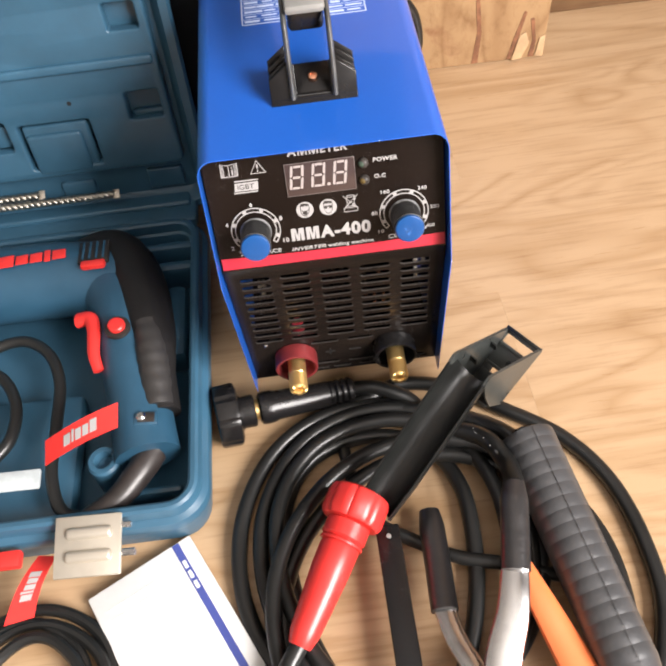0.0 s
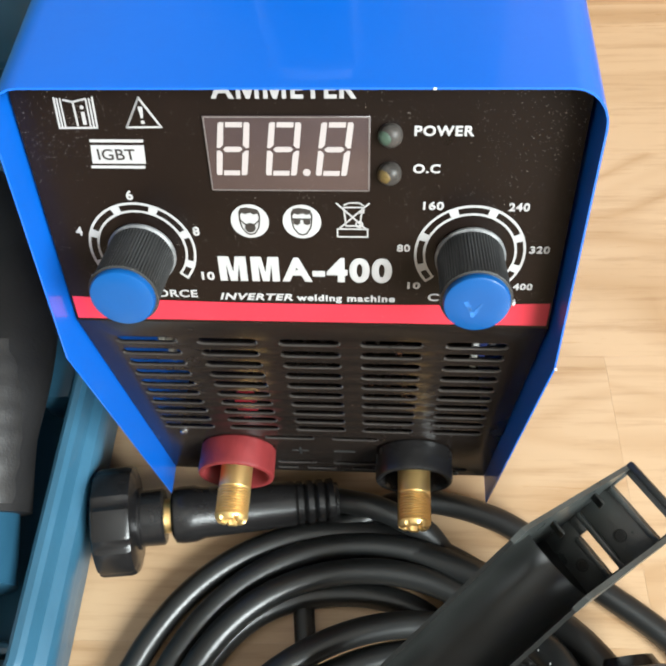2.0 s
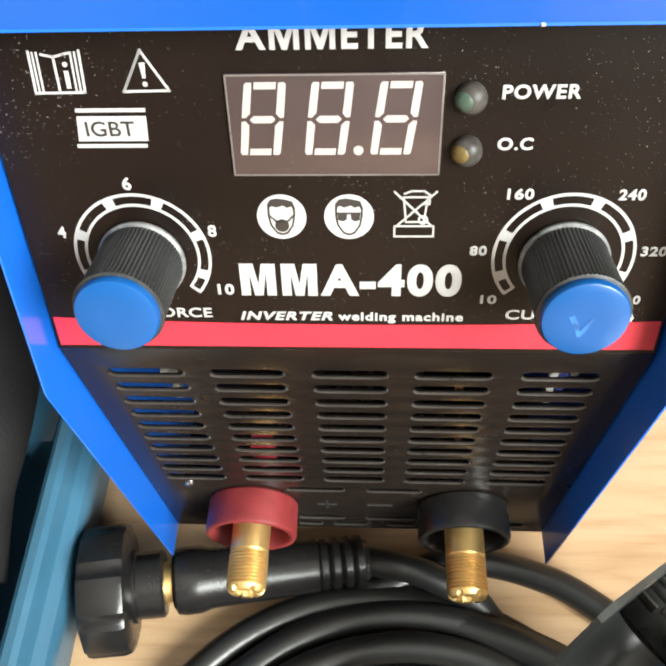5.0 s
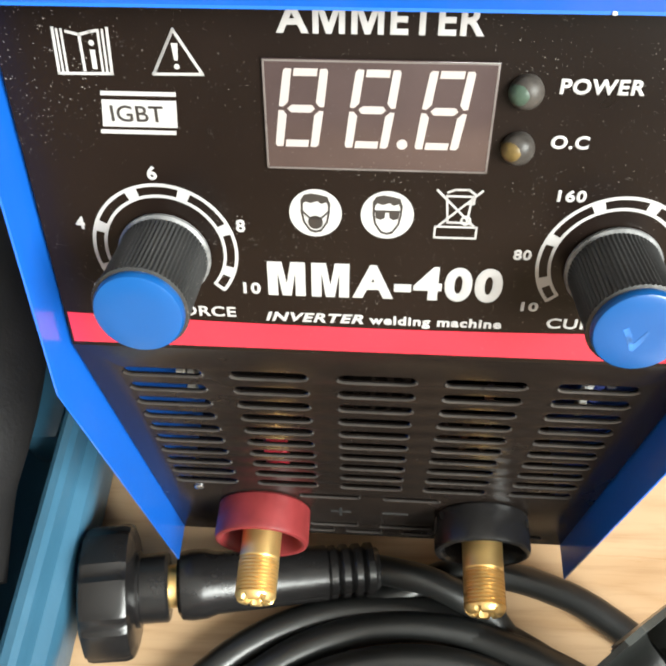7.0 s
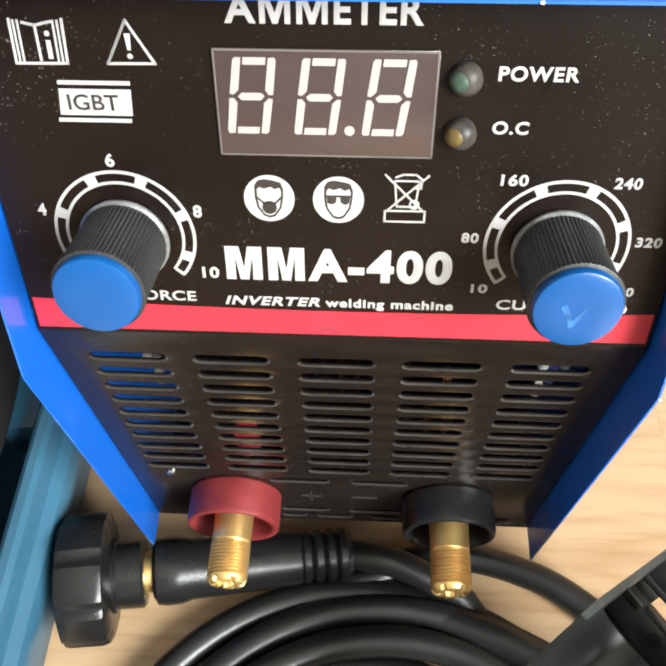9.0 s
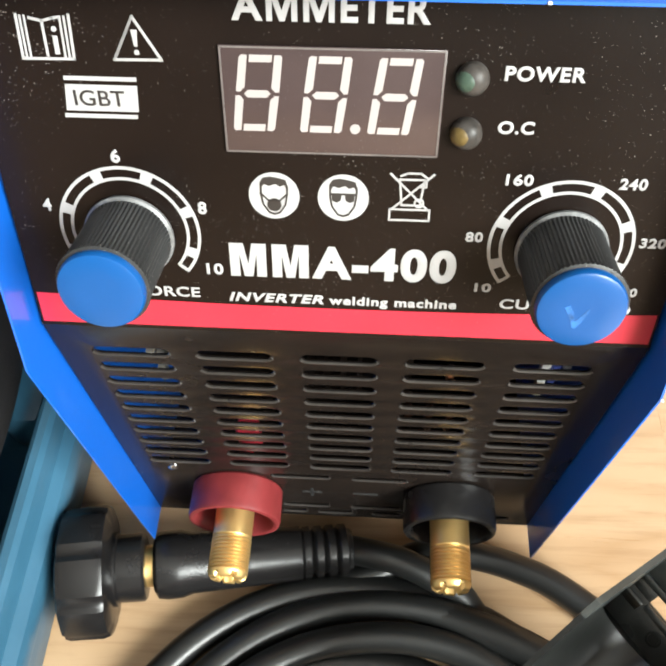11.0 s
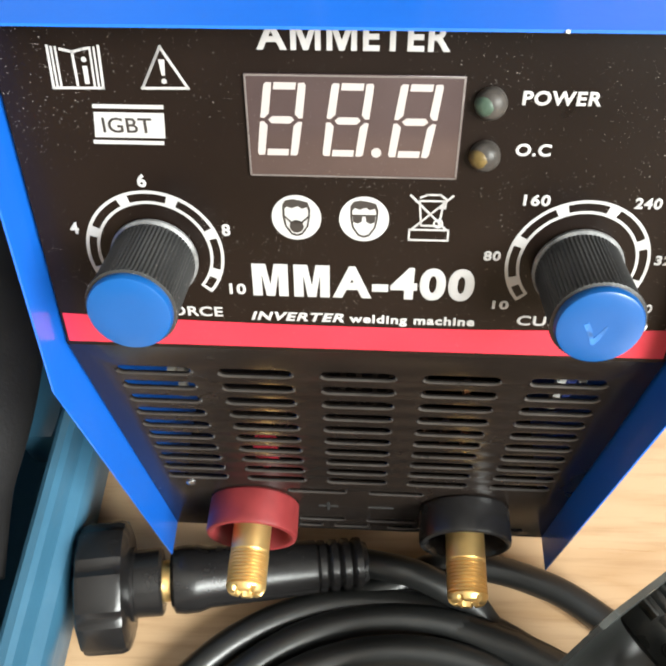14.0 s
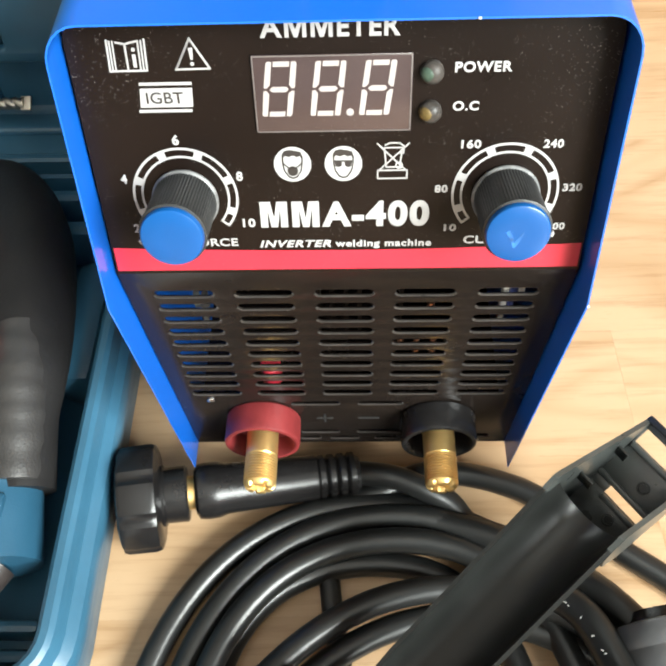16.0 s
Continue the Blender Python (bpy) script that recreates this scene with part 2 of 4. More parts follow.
def lathe(profile, at=None, around=40, knurl=0.0, lobes=0, bm=None, caps=True, groove=0.0017):
    """Turns (radius, height) pairs about z. lobes and knurl raise ridges along it."""
    one = bmesh.new()
    rings = []
    for r, h in profile:
        ring = []
        for i in range(around):
            a = 2 * math.pi * i / around
            k = r + (knurl if i % 2 else 0.0) * (r > 0.002)
            if lobes:
                k += 0.0003 - groove * max(0.0, (math.cos(lobes * a) - 0.62) / 0.38) + 0.0003 * math.cos(lobes * a)
            ring.append(one.verts.new((k * math.cos(a), k * math.sin(a), h)))
        rings.append(ring)
    for p, q in zip(rings, rings[1:]):
        for i in range(around):
            j = (i + 1) % around
            one.faces.new((p[i], p[j], q[j], q[i]))
    if caps:
        one.faces.new(rings[0][::-1])
        one.faces.new(rings[-1])
    if at is not None:
        bmesh.ops.transform(one, matrix=at, verts=one.verts[:])
    return joined(one, bm)


def smooth_path(points, steps=8, closed=False):
    """A Catmull-Rom line through the points."""
    pts = [Vector(p) for p in points]
    n = len(pts)
    out = []
    for i in range(n if closed else n - 1):
        if closed:
            a, b, c, d = (pts[(i + k) % n] for k in (-1, 0, 1, 2))
        else:
            b, c = pts[i], pts[i + 1]
            a = pts[i - 1] if i else b * 2 - c
            d = pts[i + 2] if i + 2 < n else c * 2 - b
        for s in range(steps):
            t = s / steps
            out.append(0.5 * (2 * b + (c - a) * t + (2 * a - 5 * b + 4 * c - d) * t * t + (3 * b - a - 3 * c + d) * t ** 3))
    if not closed:
        out.append(pts[-1])
    return out


def tube(points, radius, around=14, bm=None, flat=1.0):
    """A round cord along the points; radius is one number or a function of 0..1."""
    one = bmesh.new()
    n = len(points)
    side = None
    rings = []
    for i, p in enumerate(points):
        way = (points[min(i + 1, n - 1)] - points[max(i - 1, 0)]).normalized()
        if side is None:
            side = way.cross(Vector((0, 0, 1)))
            if side.length < 1e-3:
                side = Vector((1, 0, 0))
        side = (side - way * side.dot(way)).normalized()
        up = side.cross(way)
        r = radius(i / (n - 1)) if callable(radius) else radius
        rings.append([one.verts.new(p + side * math.cos(a) * r + up * math.sin(a) * r * flat)
                      for a in (2 * math.pi * k / around for k in range(around))])
    for p, q in zip(rings, rings[1:]):
        for i in range(around):
            j = (i + 1) % around
            one.faces.new((p[i], p[j], q[j], q[i]))
    one.faces.new(rings[0][::-1])
    one.faces.new(rings[-1])
    return joined(one, bm)


def curve_mesh(data, at=None, bm=None):
    ob = new("scrap", data)
    me = bpy.data.meshes.new_from_object(ob.evaluated_get(bpy.context.evaluated_depsgraph_get()))
    bpy.data.objects.remove(ob)
    bpy.data.curves.remove(data)
    one = bmesh.new()
    one.from_mesh(me)
    bpy.data.meshes.remove(me)
    bmesh.ops.remove_doubles(one, verts=one.verts[:], dist=1e-7)
    if at is not None:
        bmesh.ops.transform(one, matrix=at, verts=one.verts[:])
    return joined(one, bm)


def plate(outlines, thick, at=None, bevel=0.0, bm=None):
    """A flat plate from 2D outlines; inner ones become holes. Its back lies on z = 0."""
    cu = bpy.data.curves.new("scrap", "CURVE")
    cu.dimensions, cu.fill_mode = "2D", "BOTH"
    cu.extrude, cu.bevel_depth, cu.bevel_resolution = thick / 2 - bevel, bevel, 2
    for line in outlines:
        s = cu.splines.new("POLY")
        s.points.add(len(line) - 1)
        for q, (x, y) in zip(s.points, line):
            q.co = (x, y, 0, 1)
        s.use_cyclic_u = True
    return curve_mesh(cu, (at or Matrix()) @ Matrix.Translation((0, 0, thick / 2)), bm)


def words(text, size, x, y, heavy=0.0, width=1.0, shear=0.0, thick=0.00015, at=None, bm=None):
    """Letters in the built-in font, made bolder by a chamfered outline heavy wide."""
    cu = bpy.data.curves.new("scrap", "FONT")
    cu.body, cu.size, cu.shear, cu.space_character = text, 1.0, shear, 1.0 + 3.6 * heavy
    cu.extrude, cu.bevel_depth, cu.bevel_resolution = 0.05, heavy, 0
    deep = 0.05 + heavy
    m = (at or Matrix()) @ Matrix.Translation((x, y, 0)) @ Matrix.Diagonal((size * width, size, thick / deep, 1))
    return curve_mesh(cu, m, bm)


def fitted(text, x0, x1, y, high, at, bm=None, heavy=0.03, shear=0.0, thick=0.00015):
    """Words whose capitals are high metres tall, from x0 to x1."""
    probe = words(text, 1.0, 0, 0, heavy, 1.0, shear)
    xs = [v.co.x for v in probe.verts]
    lo, hi = min(xs), max(xs)
    probe.free()
    size = high / (0.70 + 2 * heavy)
    wide = (x1 - x0) / ((hi - lo) * size)
    return words(text, size, x0 - lo * size * wide, y + heavy * size, heavy, wide, shear, thick, at, bm)


def ring_pts(r, x, y, a0=0, a1=360, n=48):
    return [(x + r * math.cos(radians(a0 + (a1 - a0) * i / n)), y + r * math.sin(radians(a0 + (a1 - a0) * i / n))) for i in range(n + (a1 - a0 < 360))]


def stadium(x0, x1, y, h, n=5):
    r = h / 2
    right = [(x1 - r + r * math.cos(a), y + r * math.sin(a)) for a in (math.pi * (i / n - 0.5) for i in range(n + 1))]
    left = [(x0 + r - r * math.cos(a), y - r * math.sin(a)) for a in (math.pi * (i / n - 0.5) for i in range(n + 1))]
    return right + left


def round_rect(x0, x1, y0, y1, r, n=6):
    pts = []
    for cx, cy, a in ((x1 - r, y0 + r, -90), (x1 - r, y1 - r, 0), (x0 + r, y1 - r, 90), (x0 + r, y0 + r, 180)):
        pts += [(cx + r * math.cos(radians(a + 90 * i / n)), cy + r * math.sin(radians(a + 90 * i / n))) for i in range(n + 1)]
    return pts


def lofted(loops, close_first=True, close_last=True, bm=None):
    """Skins closed loops of equal length, one above the other."""
    one = bmesh.new()
    rings = [[one.verts.new(p) for p in loop] for loop in loops]
    n = len(rings[0])
    for p, q in zip(rings, rings[1:]):
        for i in range(n):
            j = (i + 1) % n
            one.faces.new((p[i], p[j], q[j], q[i]))
    if close_first:
        one.faces.new(rings[0][::-1])
    if close_last:
        one.faces.new(rings[-1])
    return joined(one, bm)


def stroke(pts, w, at, bm, thick=0.00012):
    """A drawn line of width w through 2D points, as flat bars."""
    for (x0, y0), (x1, y1) in zip(pts, pts[1:]):
        d = Vector((x1 - x0, y1 - y0))
        if d.length < 1e-7:
            continue
        n = Vector((-d.y, d.x)).normalized() * w / 2
        e = d.normalized() * w / 2
        quad = [(x0 - e.x + n.x, y0 - e.y + n.y), (x0 - e.x - n.x, y0 - e.y - n.y), (x1 + e.x - n.x, y1 + e.y - n.y), (x1 + e.x + n.x, y1 + e.y + n.y)]
        low = [bm.verts.new(at @ Vector((x, y, 0))) for x, y in quad]
        top = [bm.verts.new(at @ Vector((x, y, thick))) for x, y in quad]
        bm.faces.new(top)
        for i in range(4):
            j = (i + 1) % 4
            bm.faces.new((low[i], low[j], top[j], top[i]))
    return bm


# ---- the room ----
X0, X1, Y0, Y1, TOP = -1.9, 1.3, -2.75, 1.5, 2.45


def build_room():
    tagged(part("ceiling", block((X1 - X0 + 0.3, Y1 - Y0 + 0.3, 0.12), ((X0 + X1) / 2, (Y0 + Y1) / 2, TOP + 0.06)), CEILING), "plain pale grey painted ceiling", "ceiling", kind="structure")
    for name, size, c in (("wall_west", (0.12, Y1 - Y0, TOP), (X0 - 0.06, (Y0 + Y1) / 2, TOP / 2)),
                          ("wall_south", (X1 - X0 + 0.24, 0.12, TOP), ((X0 + X1) / 2, Y0 - 0.06, TOP / 2)),
                          ("wall_north", (X1 - X0 + 0.24, 0.12, TOP), ((X0 + X1) / 2, Y1 + 0.06, TOP / 2))):
        tagged(part(name, block(size, c), WALL), "plain light grey painted wall", "wall", kind="structure")
    at = Matrix(((0, 0, 1, X1), (1, 0, 0, 0), (0, 1, 0, 0), (0, 0, 0, 1)))
    outer = [(Y0, 0), (Y1, 0), (Y1, TOP), (Y0, TOP)]
    hole = [(-2.08, 0.65), (-0.68, 0.65), (-0.68, 1.85), (-2.08, 1.85)]
    tagged(part("wall_east", plate([outer, hole], 0.14, at), WALL), "light grey painted wall with a wide window opening", "wall", kind="structure")
    frame_hole = [(-2.03, 0.70), (-0.73, 0.70), (-0.73, 1.80), (-2.03, 1.80)]
    win = tagged(part("window_1", plate([hole, frame_hole], 0.05, Matrix.Translation((0.06, 0, 0)) @ at), INK), "white framed window letting daylight in", "window", kind="structure")
    part("mullion", block((0.05, 0.05, 1.1), (X1 + 0.085, -1.38, 1.25), 0.004), INK, win)


build_room()


# ---- the inverter welder ----
LEAN_BACK = 19.7
FACE = pose(0, 0.0053, 0.179, 90 - LEAN_BACK, 0, 0)
HALF, SHELL_TOP, SHELL_LOW, BEND, BACK = 0.0735, 0.2410, 0.0370, 0.1615, 0.300
DRAW_IN = 0.0038  # how far the sides draw in from the bend to the lower edge


def front_of(z):
    return -0.0122 + max(0.0, z - BEND) * math.tan(radians(LEAN_BACK))


def shell_mesh():
    def section(inset):
        r = 0.0095 - inset
        h, top = HALF - inset, SHELL_TOP - inset
        side = [(-h + DRAW_IN * max(0.0, BEND - z) / (BEND - SHELL_LOW), z) for z in (SHELL_LOW, 0.08, 0.12, BEND - 0.0006, BEND + 0.0006, 0.2, top - r)]
        arc = [(-h + r - r * math.cos(radians(a)), top - r + r * math.sin(radians(a))) for a in (15, 30, 45, 60, 75, 90)]
        left = side + arc + [(-0.04, top)]
        return left + [(0.0, top)] + [(-x, z) for x, z in reversed(left)]
    bm = bmesh.new()
    grid = []
    for inset in (0.0, 0.0005):
        sec = section(inset)
        grid.append([[bm.verts.new((x, front_of(z) + (BACK - front_of(z)) * k, z)) for x, z in sec] for k in (0.0, 0.004, 0.35, 1.0)])
    for layer in grid:
        for a, b in zip(layer, layer[1:]):
            for i in range(len(a) - 1):
                bm.faces.new((a[i], a[i + 1], b[i + 1], b[i]))
    for k in (0, -1):
        a, b = grid[0][k], grid[1][k]
        for i in range(len(a) - 1):
            bm.faces.new((a[i], a[i + 1], b[i + 1], b[i]))
    for i in (0, -1):
        for k in range(3):
            bm.faces.new((grid[0][k][i], grid[0][k + 1][i], grid[1][k + 1][i], grid[1][k][i]))
    return bm


def dial(bm, cx, cy):
    c = 0.001
    for r0, r1 in ((14.7, 15.4), (12.3, 12.95)):
        plate([ring_pts(r1 * c, cx, cy, -40, 220) + ring_pts(r0 * c, cx, cy, -40, 220)[::-1]], 0.00012, FACE, 0, bm)
    for a, w in ((219, 1.4), (200, 5), (158, 5), (112, 5), (68, 5), (22, 5), (-20, 5), (-39, 1.4)):
        plate([ring_pts(14.9 * c, cx, cy, a - w, a + w, 4) + ring_pts(12.8 * c, cx, cy, a - w, a + w, 4)[::-1]], 0.00013, FACE, 0, bm)
    return bm


def build_welder():
    w = thing("welding_machine", "blue steel inverter welder with black control panel standing on rubber feet", "welding machine")
    part("shell", shell_mesh(), BLUE, w, "glossy blue painted sheet steel cover")
    # upper control panel
    top_v, low_v, hu = 0.0635, -0.0160, 0.0718
    outline = [(-hu, low_v), (hu, low_v), (hu, top_v - 0.009)] + [(hu - 0.009 + 0.009 * math.cos(radians(a)), top_v - 0.009 + 0.009 * math.sin(radians(a))) for a in (15, 30, 45, 60, 75, 90)]
    outline += [(-x, y) for x, y in reversed(outline[2:])]
    panel = part("control_panel", plate([outline], 0.0012, FACE @ Matrix.Translation((0, 0, -0.0012))), PANEL, w, "dusty black printed control panel")
    mm = 0.001
    band = [(-0.0712, -14.9 * mm), (0.0712, -14.9 * mm)] + [(0.0712 * (1 - k / 8), (-8.2 + 1.6 * (1 - k / 8) ** 2) * mm) for k in range(17)]
    part("red_stripe", plate([band], 0.0001, FACE), RED_BAND, panel, "bright red printed band")

    def letters(text, x0, x1, y, high, heavy=0.03, shear=0.0, material=INK, lift=0.0, name="lettering"):
        at = FACE @ Matrix.Translation((0, 0, lift))
        return part(name, fitted(text, x0 * mm, x1 * mm, y * mm, high * mm, at, None, heavy, shear), material, panel)

    def letter_m(x0, x1, y, high, stem):
        a, b, q = x0 + stem, x1 - stem, (x0 + x1) / 2
        line = [(x0, y), (x0, y + high), (x0 + stem * 1.45, y + high), (q, y + high * 0.36), (x1 - stem * 1.45, y + high), (x1, y + high),
                (x1, y), (b, y), (b, y + high * 0.70), (q + stem * 0.45, y), (q - stem * 0.45, y), (a, y + high * 0.70), (a, y)]
        part("lettering", plate([[(u * mm, v * mm) for u, v in line]], 0.00015, FACE), INK, panel)

    letters("A", -20.9, -15.2, 55.1, 5.2, 0.03)
    letter_m(-14.5, -8.9, 55.1, 5.2, 1.05)
    letter_m(-7.8, -2.2, 55.1, 5.2, 1.05)
    letters("ETER", -1.1, 15.0, 55.1, 5.2, 0.03)
    letters("POWER", 29.4, 44.3, 45.4, 2.8, 0.035)
    letters("O.C", 29.5, 36.5, 35.1, 2.6, 0.035)
    letter_m(-25.0, -16.9, 0.0, 8.5, 2.15)
    letter_m(-15.6, -7.5, 0.0, 8.5, 2.15)
    letters("A-400", -6.8, 24.9, 0.0, 8.5, 0.046)
    letters("INVERTER", -26.0, -4.2, -7.0, 2.5, 0.035, 0.25)
    letters("welding machine", -3.0, 26.0, -7.0, 2.4, 0.035)
    letters("ARC FORCE", -58.5, -32.6, -6.3, 2.7, 0.02)
    letters("CURRENT", 35.6, 58.0, -6.3, 2.7, 0.02)
    for text, x, y, high in (("2", -62.6, 0.2, 2.9), ("4", -63.5, 16.4, 2.9), ("6", -46.8, 28.0, 2.9), ("8", -30.0, 16.8, 2.9), ("10", -28.6, 1.6, 2.9),
                             ("10", 31.3, -0.8, 2.3), ("80", 27.9, 12.0, 2.4), ("160", 35.4, 25.5, 2.5), ("240", 58.1, 25.3, 2.5), ("320", 65.4, 11.9, 2.4), ("400", 62.4, -0.7, 2.3)):
        half = 0.95 * len(text) if high > 2.8 else 0.92 * len(text)
        letters(text, x - half, x + half, y - high / 2, high, 0.035)
    for cx in (-46.3, 46.3):
        part("dial_scale", dial(bmesh.new(), cx * mm, 10.4 * mm), INK, panel, "white ring scale with tick blocks")
    # pictograms
    def drawn(name, points, width, holder):
        bm = bmesh.new()
        return part(name, stroke([(x * mm, y * mm) for x, y in points], width, FACE, bm), INK, holder)

    book = drawn("book_symbol", [(-60.6, 55.2), (-61, 47.3), (-51.2, 47.4), (-50.8, 55.3)], 0.0005, panel)
    for k in (0.9, 1.7):
        drawn("page_edge", [(-60.8 + k, 55.0), (-61.1 + k, 47.7)], 0.0004, book)
        drawn("page_edge", [(-50.8 - k, 55.0), (-51.1 - k, 47.7)], 0.0004, book)
    drawn("page_top", [(-58.2, 54.7), (-56, 54.2), (-54, 54.7), (-53, 54.9)], 0.0005, book)
    drawn("book_spine", [(-56, 53.8), (-56.1, 48)], 0.0005, book)
    part("letter_stem", plate([[(-54.6 * mm, 48.2 * mm), (-53.7 * mm, 48.2 * mm), (-53.6 * mm, 51.6 * mm), (-54.5 * mm, 51.6 * mm)]], 0.00012, FACE), INK, book)
    part("letter_dot", plate([ring_pts(0.0005, -54 * mm, 52.8 * mm, n=14)], 0.00012, FACE), INK, book)
    bm = bmesh.new()
    stroke([(-39.1 * mm, 55.3 * mm), (-43.5 * mm, 47.5 * mm), (-34.6 * mm, 47.6 * mm), (-39.1 * mm, 55.3 * mm), (-43.5 * mm, 47.5 * mm)], 0.0005, FACE, bm)
    plate([[(-39.4 * mm, 50 * mm), (-38.8 * mm, 50 * mm), (-38.5 * mm, 53 * mm), (-39.7 * mm, 53 * mm)]], 0.00012, FACE, 0, bm)
    plate([ring_pts(0.0005, -39.1 * mm, 48.9 * mm, n=12)], 0.00012, FACE, 0, bm)
    part("warning_symbol", bm, INK, panel)
    for y0, y1, left, right in ((43.4, 44.2, -54.1, -40.0), (37.4, 42.6, -54.7, -40.4), (36.0, 36.8, -55.3, -40.8)):
        part("badge_bar", plate([[(left * mm, y0 * mm), (right * mm, y0 * mm), ((right + (y1 - y0) * 0.07) * mm, y1 * mm), ((left + (y1 - y0) * 0.12) * mm, y1 * mm)]], 0.00012, FACE), INK, panel)
    letters("IGBT", -52.7, -42.7, 38.5, 3.1, 0.006, 0.0, BLACK_INK, 0.00013)
    for cx, kind in ((-14.5, 0), (-0.1, 1)):
        disc = part("safety_symbol", plate([ring_pts(5.3 * mm, cx * mm, 20.2 * mm)], 0.00012, FACE), INK, panel, "round white safety symbol")
        at = FACE @ Matrix.Translation((cx * mm, 20.2 * mm, 0.00012))
        bm = bmesh.new()
        head = [(-2.9, 3.0), (-2.2, 4.0), (-0.8, 4.3), (1.0, 4.0), (2.4, 3.6), (3.0, 2.2), (2.9, 0.2), (2.5, -2.0), (1.2, -4.0), (0, -4.4), (-1.2, -4.0), (-2.5, -2.0), (-2.9, 0.2)]
        inner = [(x * 0.86, y * 0.86 - 0.15) for x, y in head]
        plate([[(x * mm, y * mm) for x, y in head], [(x * mm, y * mm) for x, y in inner]], 0.0001, at, 0, bm)
        crown = [(-2.9, 1.6), (-2.9, 3.0), (-2.2, 4.1), (-0.8, 4.4), (1.0, 4.1), (2.5, 3.7), (3.0, 1.6), (2.2, 2.6), (1.2, 2.2), (0.4, 2.8), (-1.0, 2.3), (-2.0, 2.7)]
        plate([[(x * mm, y * mm) for x, y in crown]], 0.00011, at, 0, bm)
        if kind:
            for s in (-1, 1):
                plate([[(s * x * mm, y * mm) for x, y in ((0.35, 0.9), (2.4, 1.0), (2.3, -0.6), (1.3, -1.0), (0.5, -0.5))]], 0.00012, at, 0, bm)
            plate([[(-2.8 * mm, 0.7 * mm), (2.8 * mm, 0.7 * mm), (2.8 * mm, 1.1 * mm), (-2.8 * mm, 1.1 * mm)]], 0.00013, at, 0, bm)
        else:
            plate([ring_pts(1.5 * mm, 0, -2.0 * mm, n=20)], 0.00012, at, 0, bm)
            stroke([(-2.8 * mm, 0.6 * mm), (-1.2 * mm, -1.0 * mm), (1.2 * mm, -1.0 * mm), (2.8 * mm, 0.6 * mm)], 0.00035, at, bm)
        part("figure", bm, BLACK_INK, disc)
    bm = bmesh.new()
    for line in (((9.6, 18.0), (9.6, 15.5), (17.9, 15.5), (17.9, 18.0), (9.6, 18.0)), ((9.5, 26.0), (17.3, 18.2)), ((18.2, 26.0), (10.2, 18.2)),
                 ((11.4, 24.8), (12.0, 19.0), (15.8, 19.0), (16.4, 24.8), (11.4, 24.8)), ((11.6, 25.6), (13.0, 26.2), (15.6, 26.2), (16.8, 25.3)), ((15.6, 23.2), (16.8, 23.2), (16.8, 24.6))):
        stroke([(x * mm, y * mm) for x, y in line], 0.00042, FACE, bm)
    plate([ring_pts(0.0011, 15.6 * mm, 19.5 * mm, n=18), ring_pts(0.0007, 15.6 * mm, 19.5 * mm, n=18)], 0.00013, FACE, 0, bm)
    part("bin_symbol", bm, INK, panel)
    # ammeter window with three seven-segment digits
    win = part("display_window", plate([[(-23.5 * mm, 30.1 * mm), (18.3 * mm, 30.1 * mm), (18.3 * mm, 50.7 * mm), (-23.5 * mm, 50.7 * mm)]], 0.0007, FACE, 0.0002), WINDOW, panel, "smoky transparent display window")
    rim = bmesh.new()
    stroke([(-23.4 * mm, 50.6 * mm), (-23.4 * mm, 30.2 * mm), (18.2 * mm, 30.2 * mm), (18.2 * mm, 50.6 * mm), (-23.4 * mm, 50.6 * mm)], 0.00035, FACE @ Matrix.Translation((0, 0, 0.0007)), rim, 0.00006)
    part("window_rim", rim, WINDOW_EDGE, win)
    at = FACE @ Matrix.Translation((0, 0, 0.00071))
    W, H, T, G = 8.3, 14.7, 1.6, 0.42
    mid = H / 2
    # uprights run the full height; the end bars sit between them, the middle bar has pointed ends
    upper = [(0, mid + G), (T * 0.5, mid + G * 0.8), (T, mid + T * 0.5 + G), (T, H - 0.1), (0.5, H), (0.1, H - 0.5)]
    flat_bar = [(T + G, 0), (W - T - G, 0), (W - T - G, T * 0.85), (T + G, T * 0.85)]
    middle = [(T * 0.75 + G, mid), (T + G + 0.3, mid - T * 0.45), (W - T - G - 0.3, mid - T * 0.45), (W - T * 0.75 - G, mid), (W - T - G - 0.3, mid + T * 0.45), (T + G + 0.3, mid + T * 0.45)]
    shapes = [upper, [(W - x, y) for x, y in upper], [(x, H - y) for x, y in upper], [(W - x, H - y) for x, y in upper], flat_bar, [(x, H - y) for x, y in flat_bar], middle]
    for ox in (-21.9, -8.9, 4.2):
        for shape in shapes:
            part("segment", plate([[((ox + x + y * 0.135) * mm, (34.6 + y) * mm) for x, y in shape]], 0.00012, at), SEGMENT, win)
    part("decimal_point", plate([ring_pts(0.001, 2.0 * mm, 35.5 * mm, n=20)], 0.00012, at), SEGMENT, win)
    dome = [(0.0031, 0.0)] + [(0.0031 * math.cos(radians(a)), 0.001 + 0.0024 * math.sin(radians(a))) for a in range(0, 86, 10)]
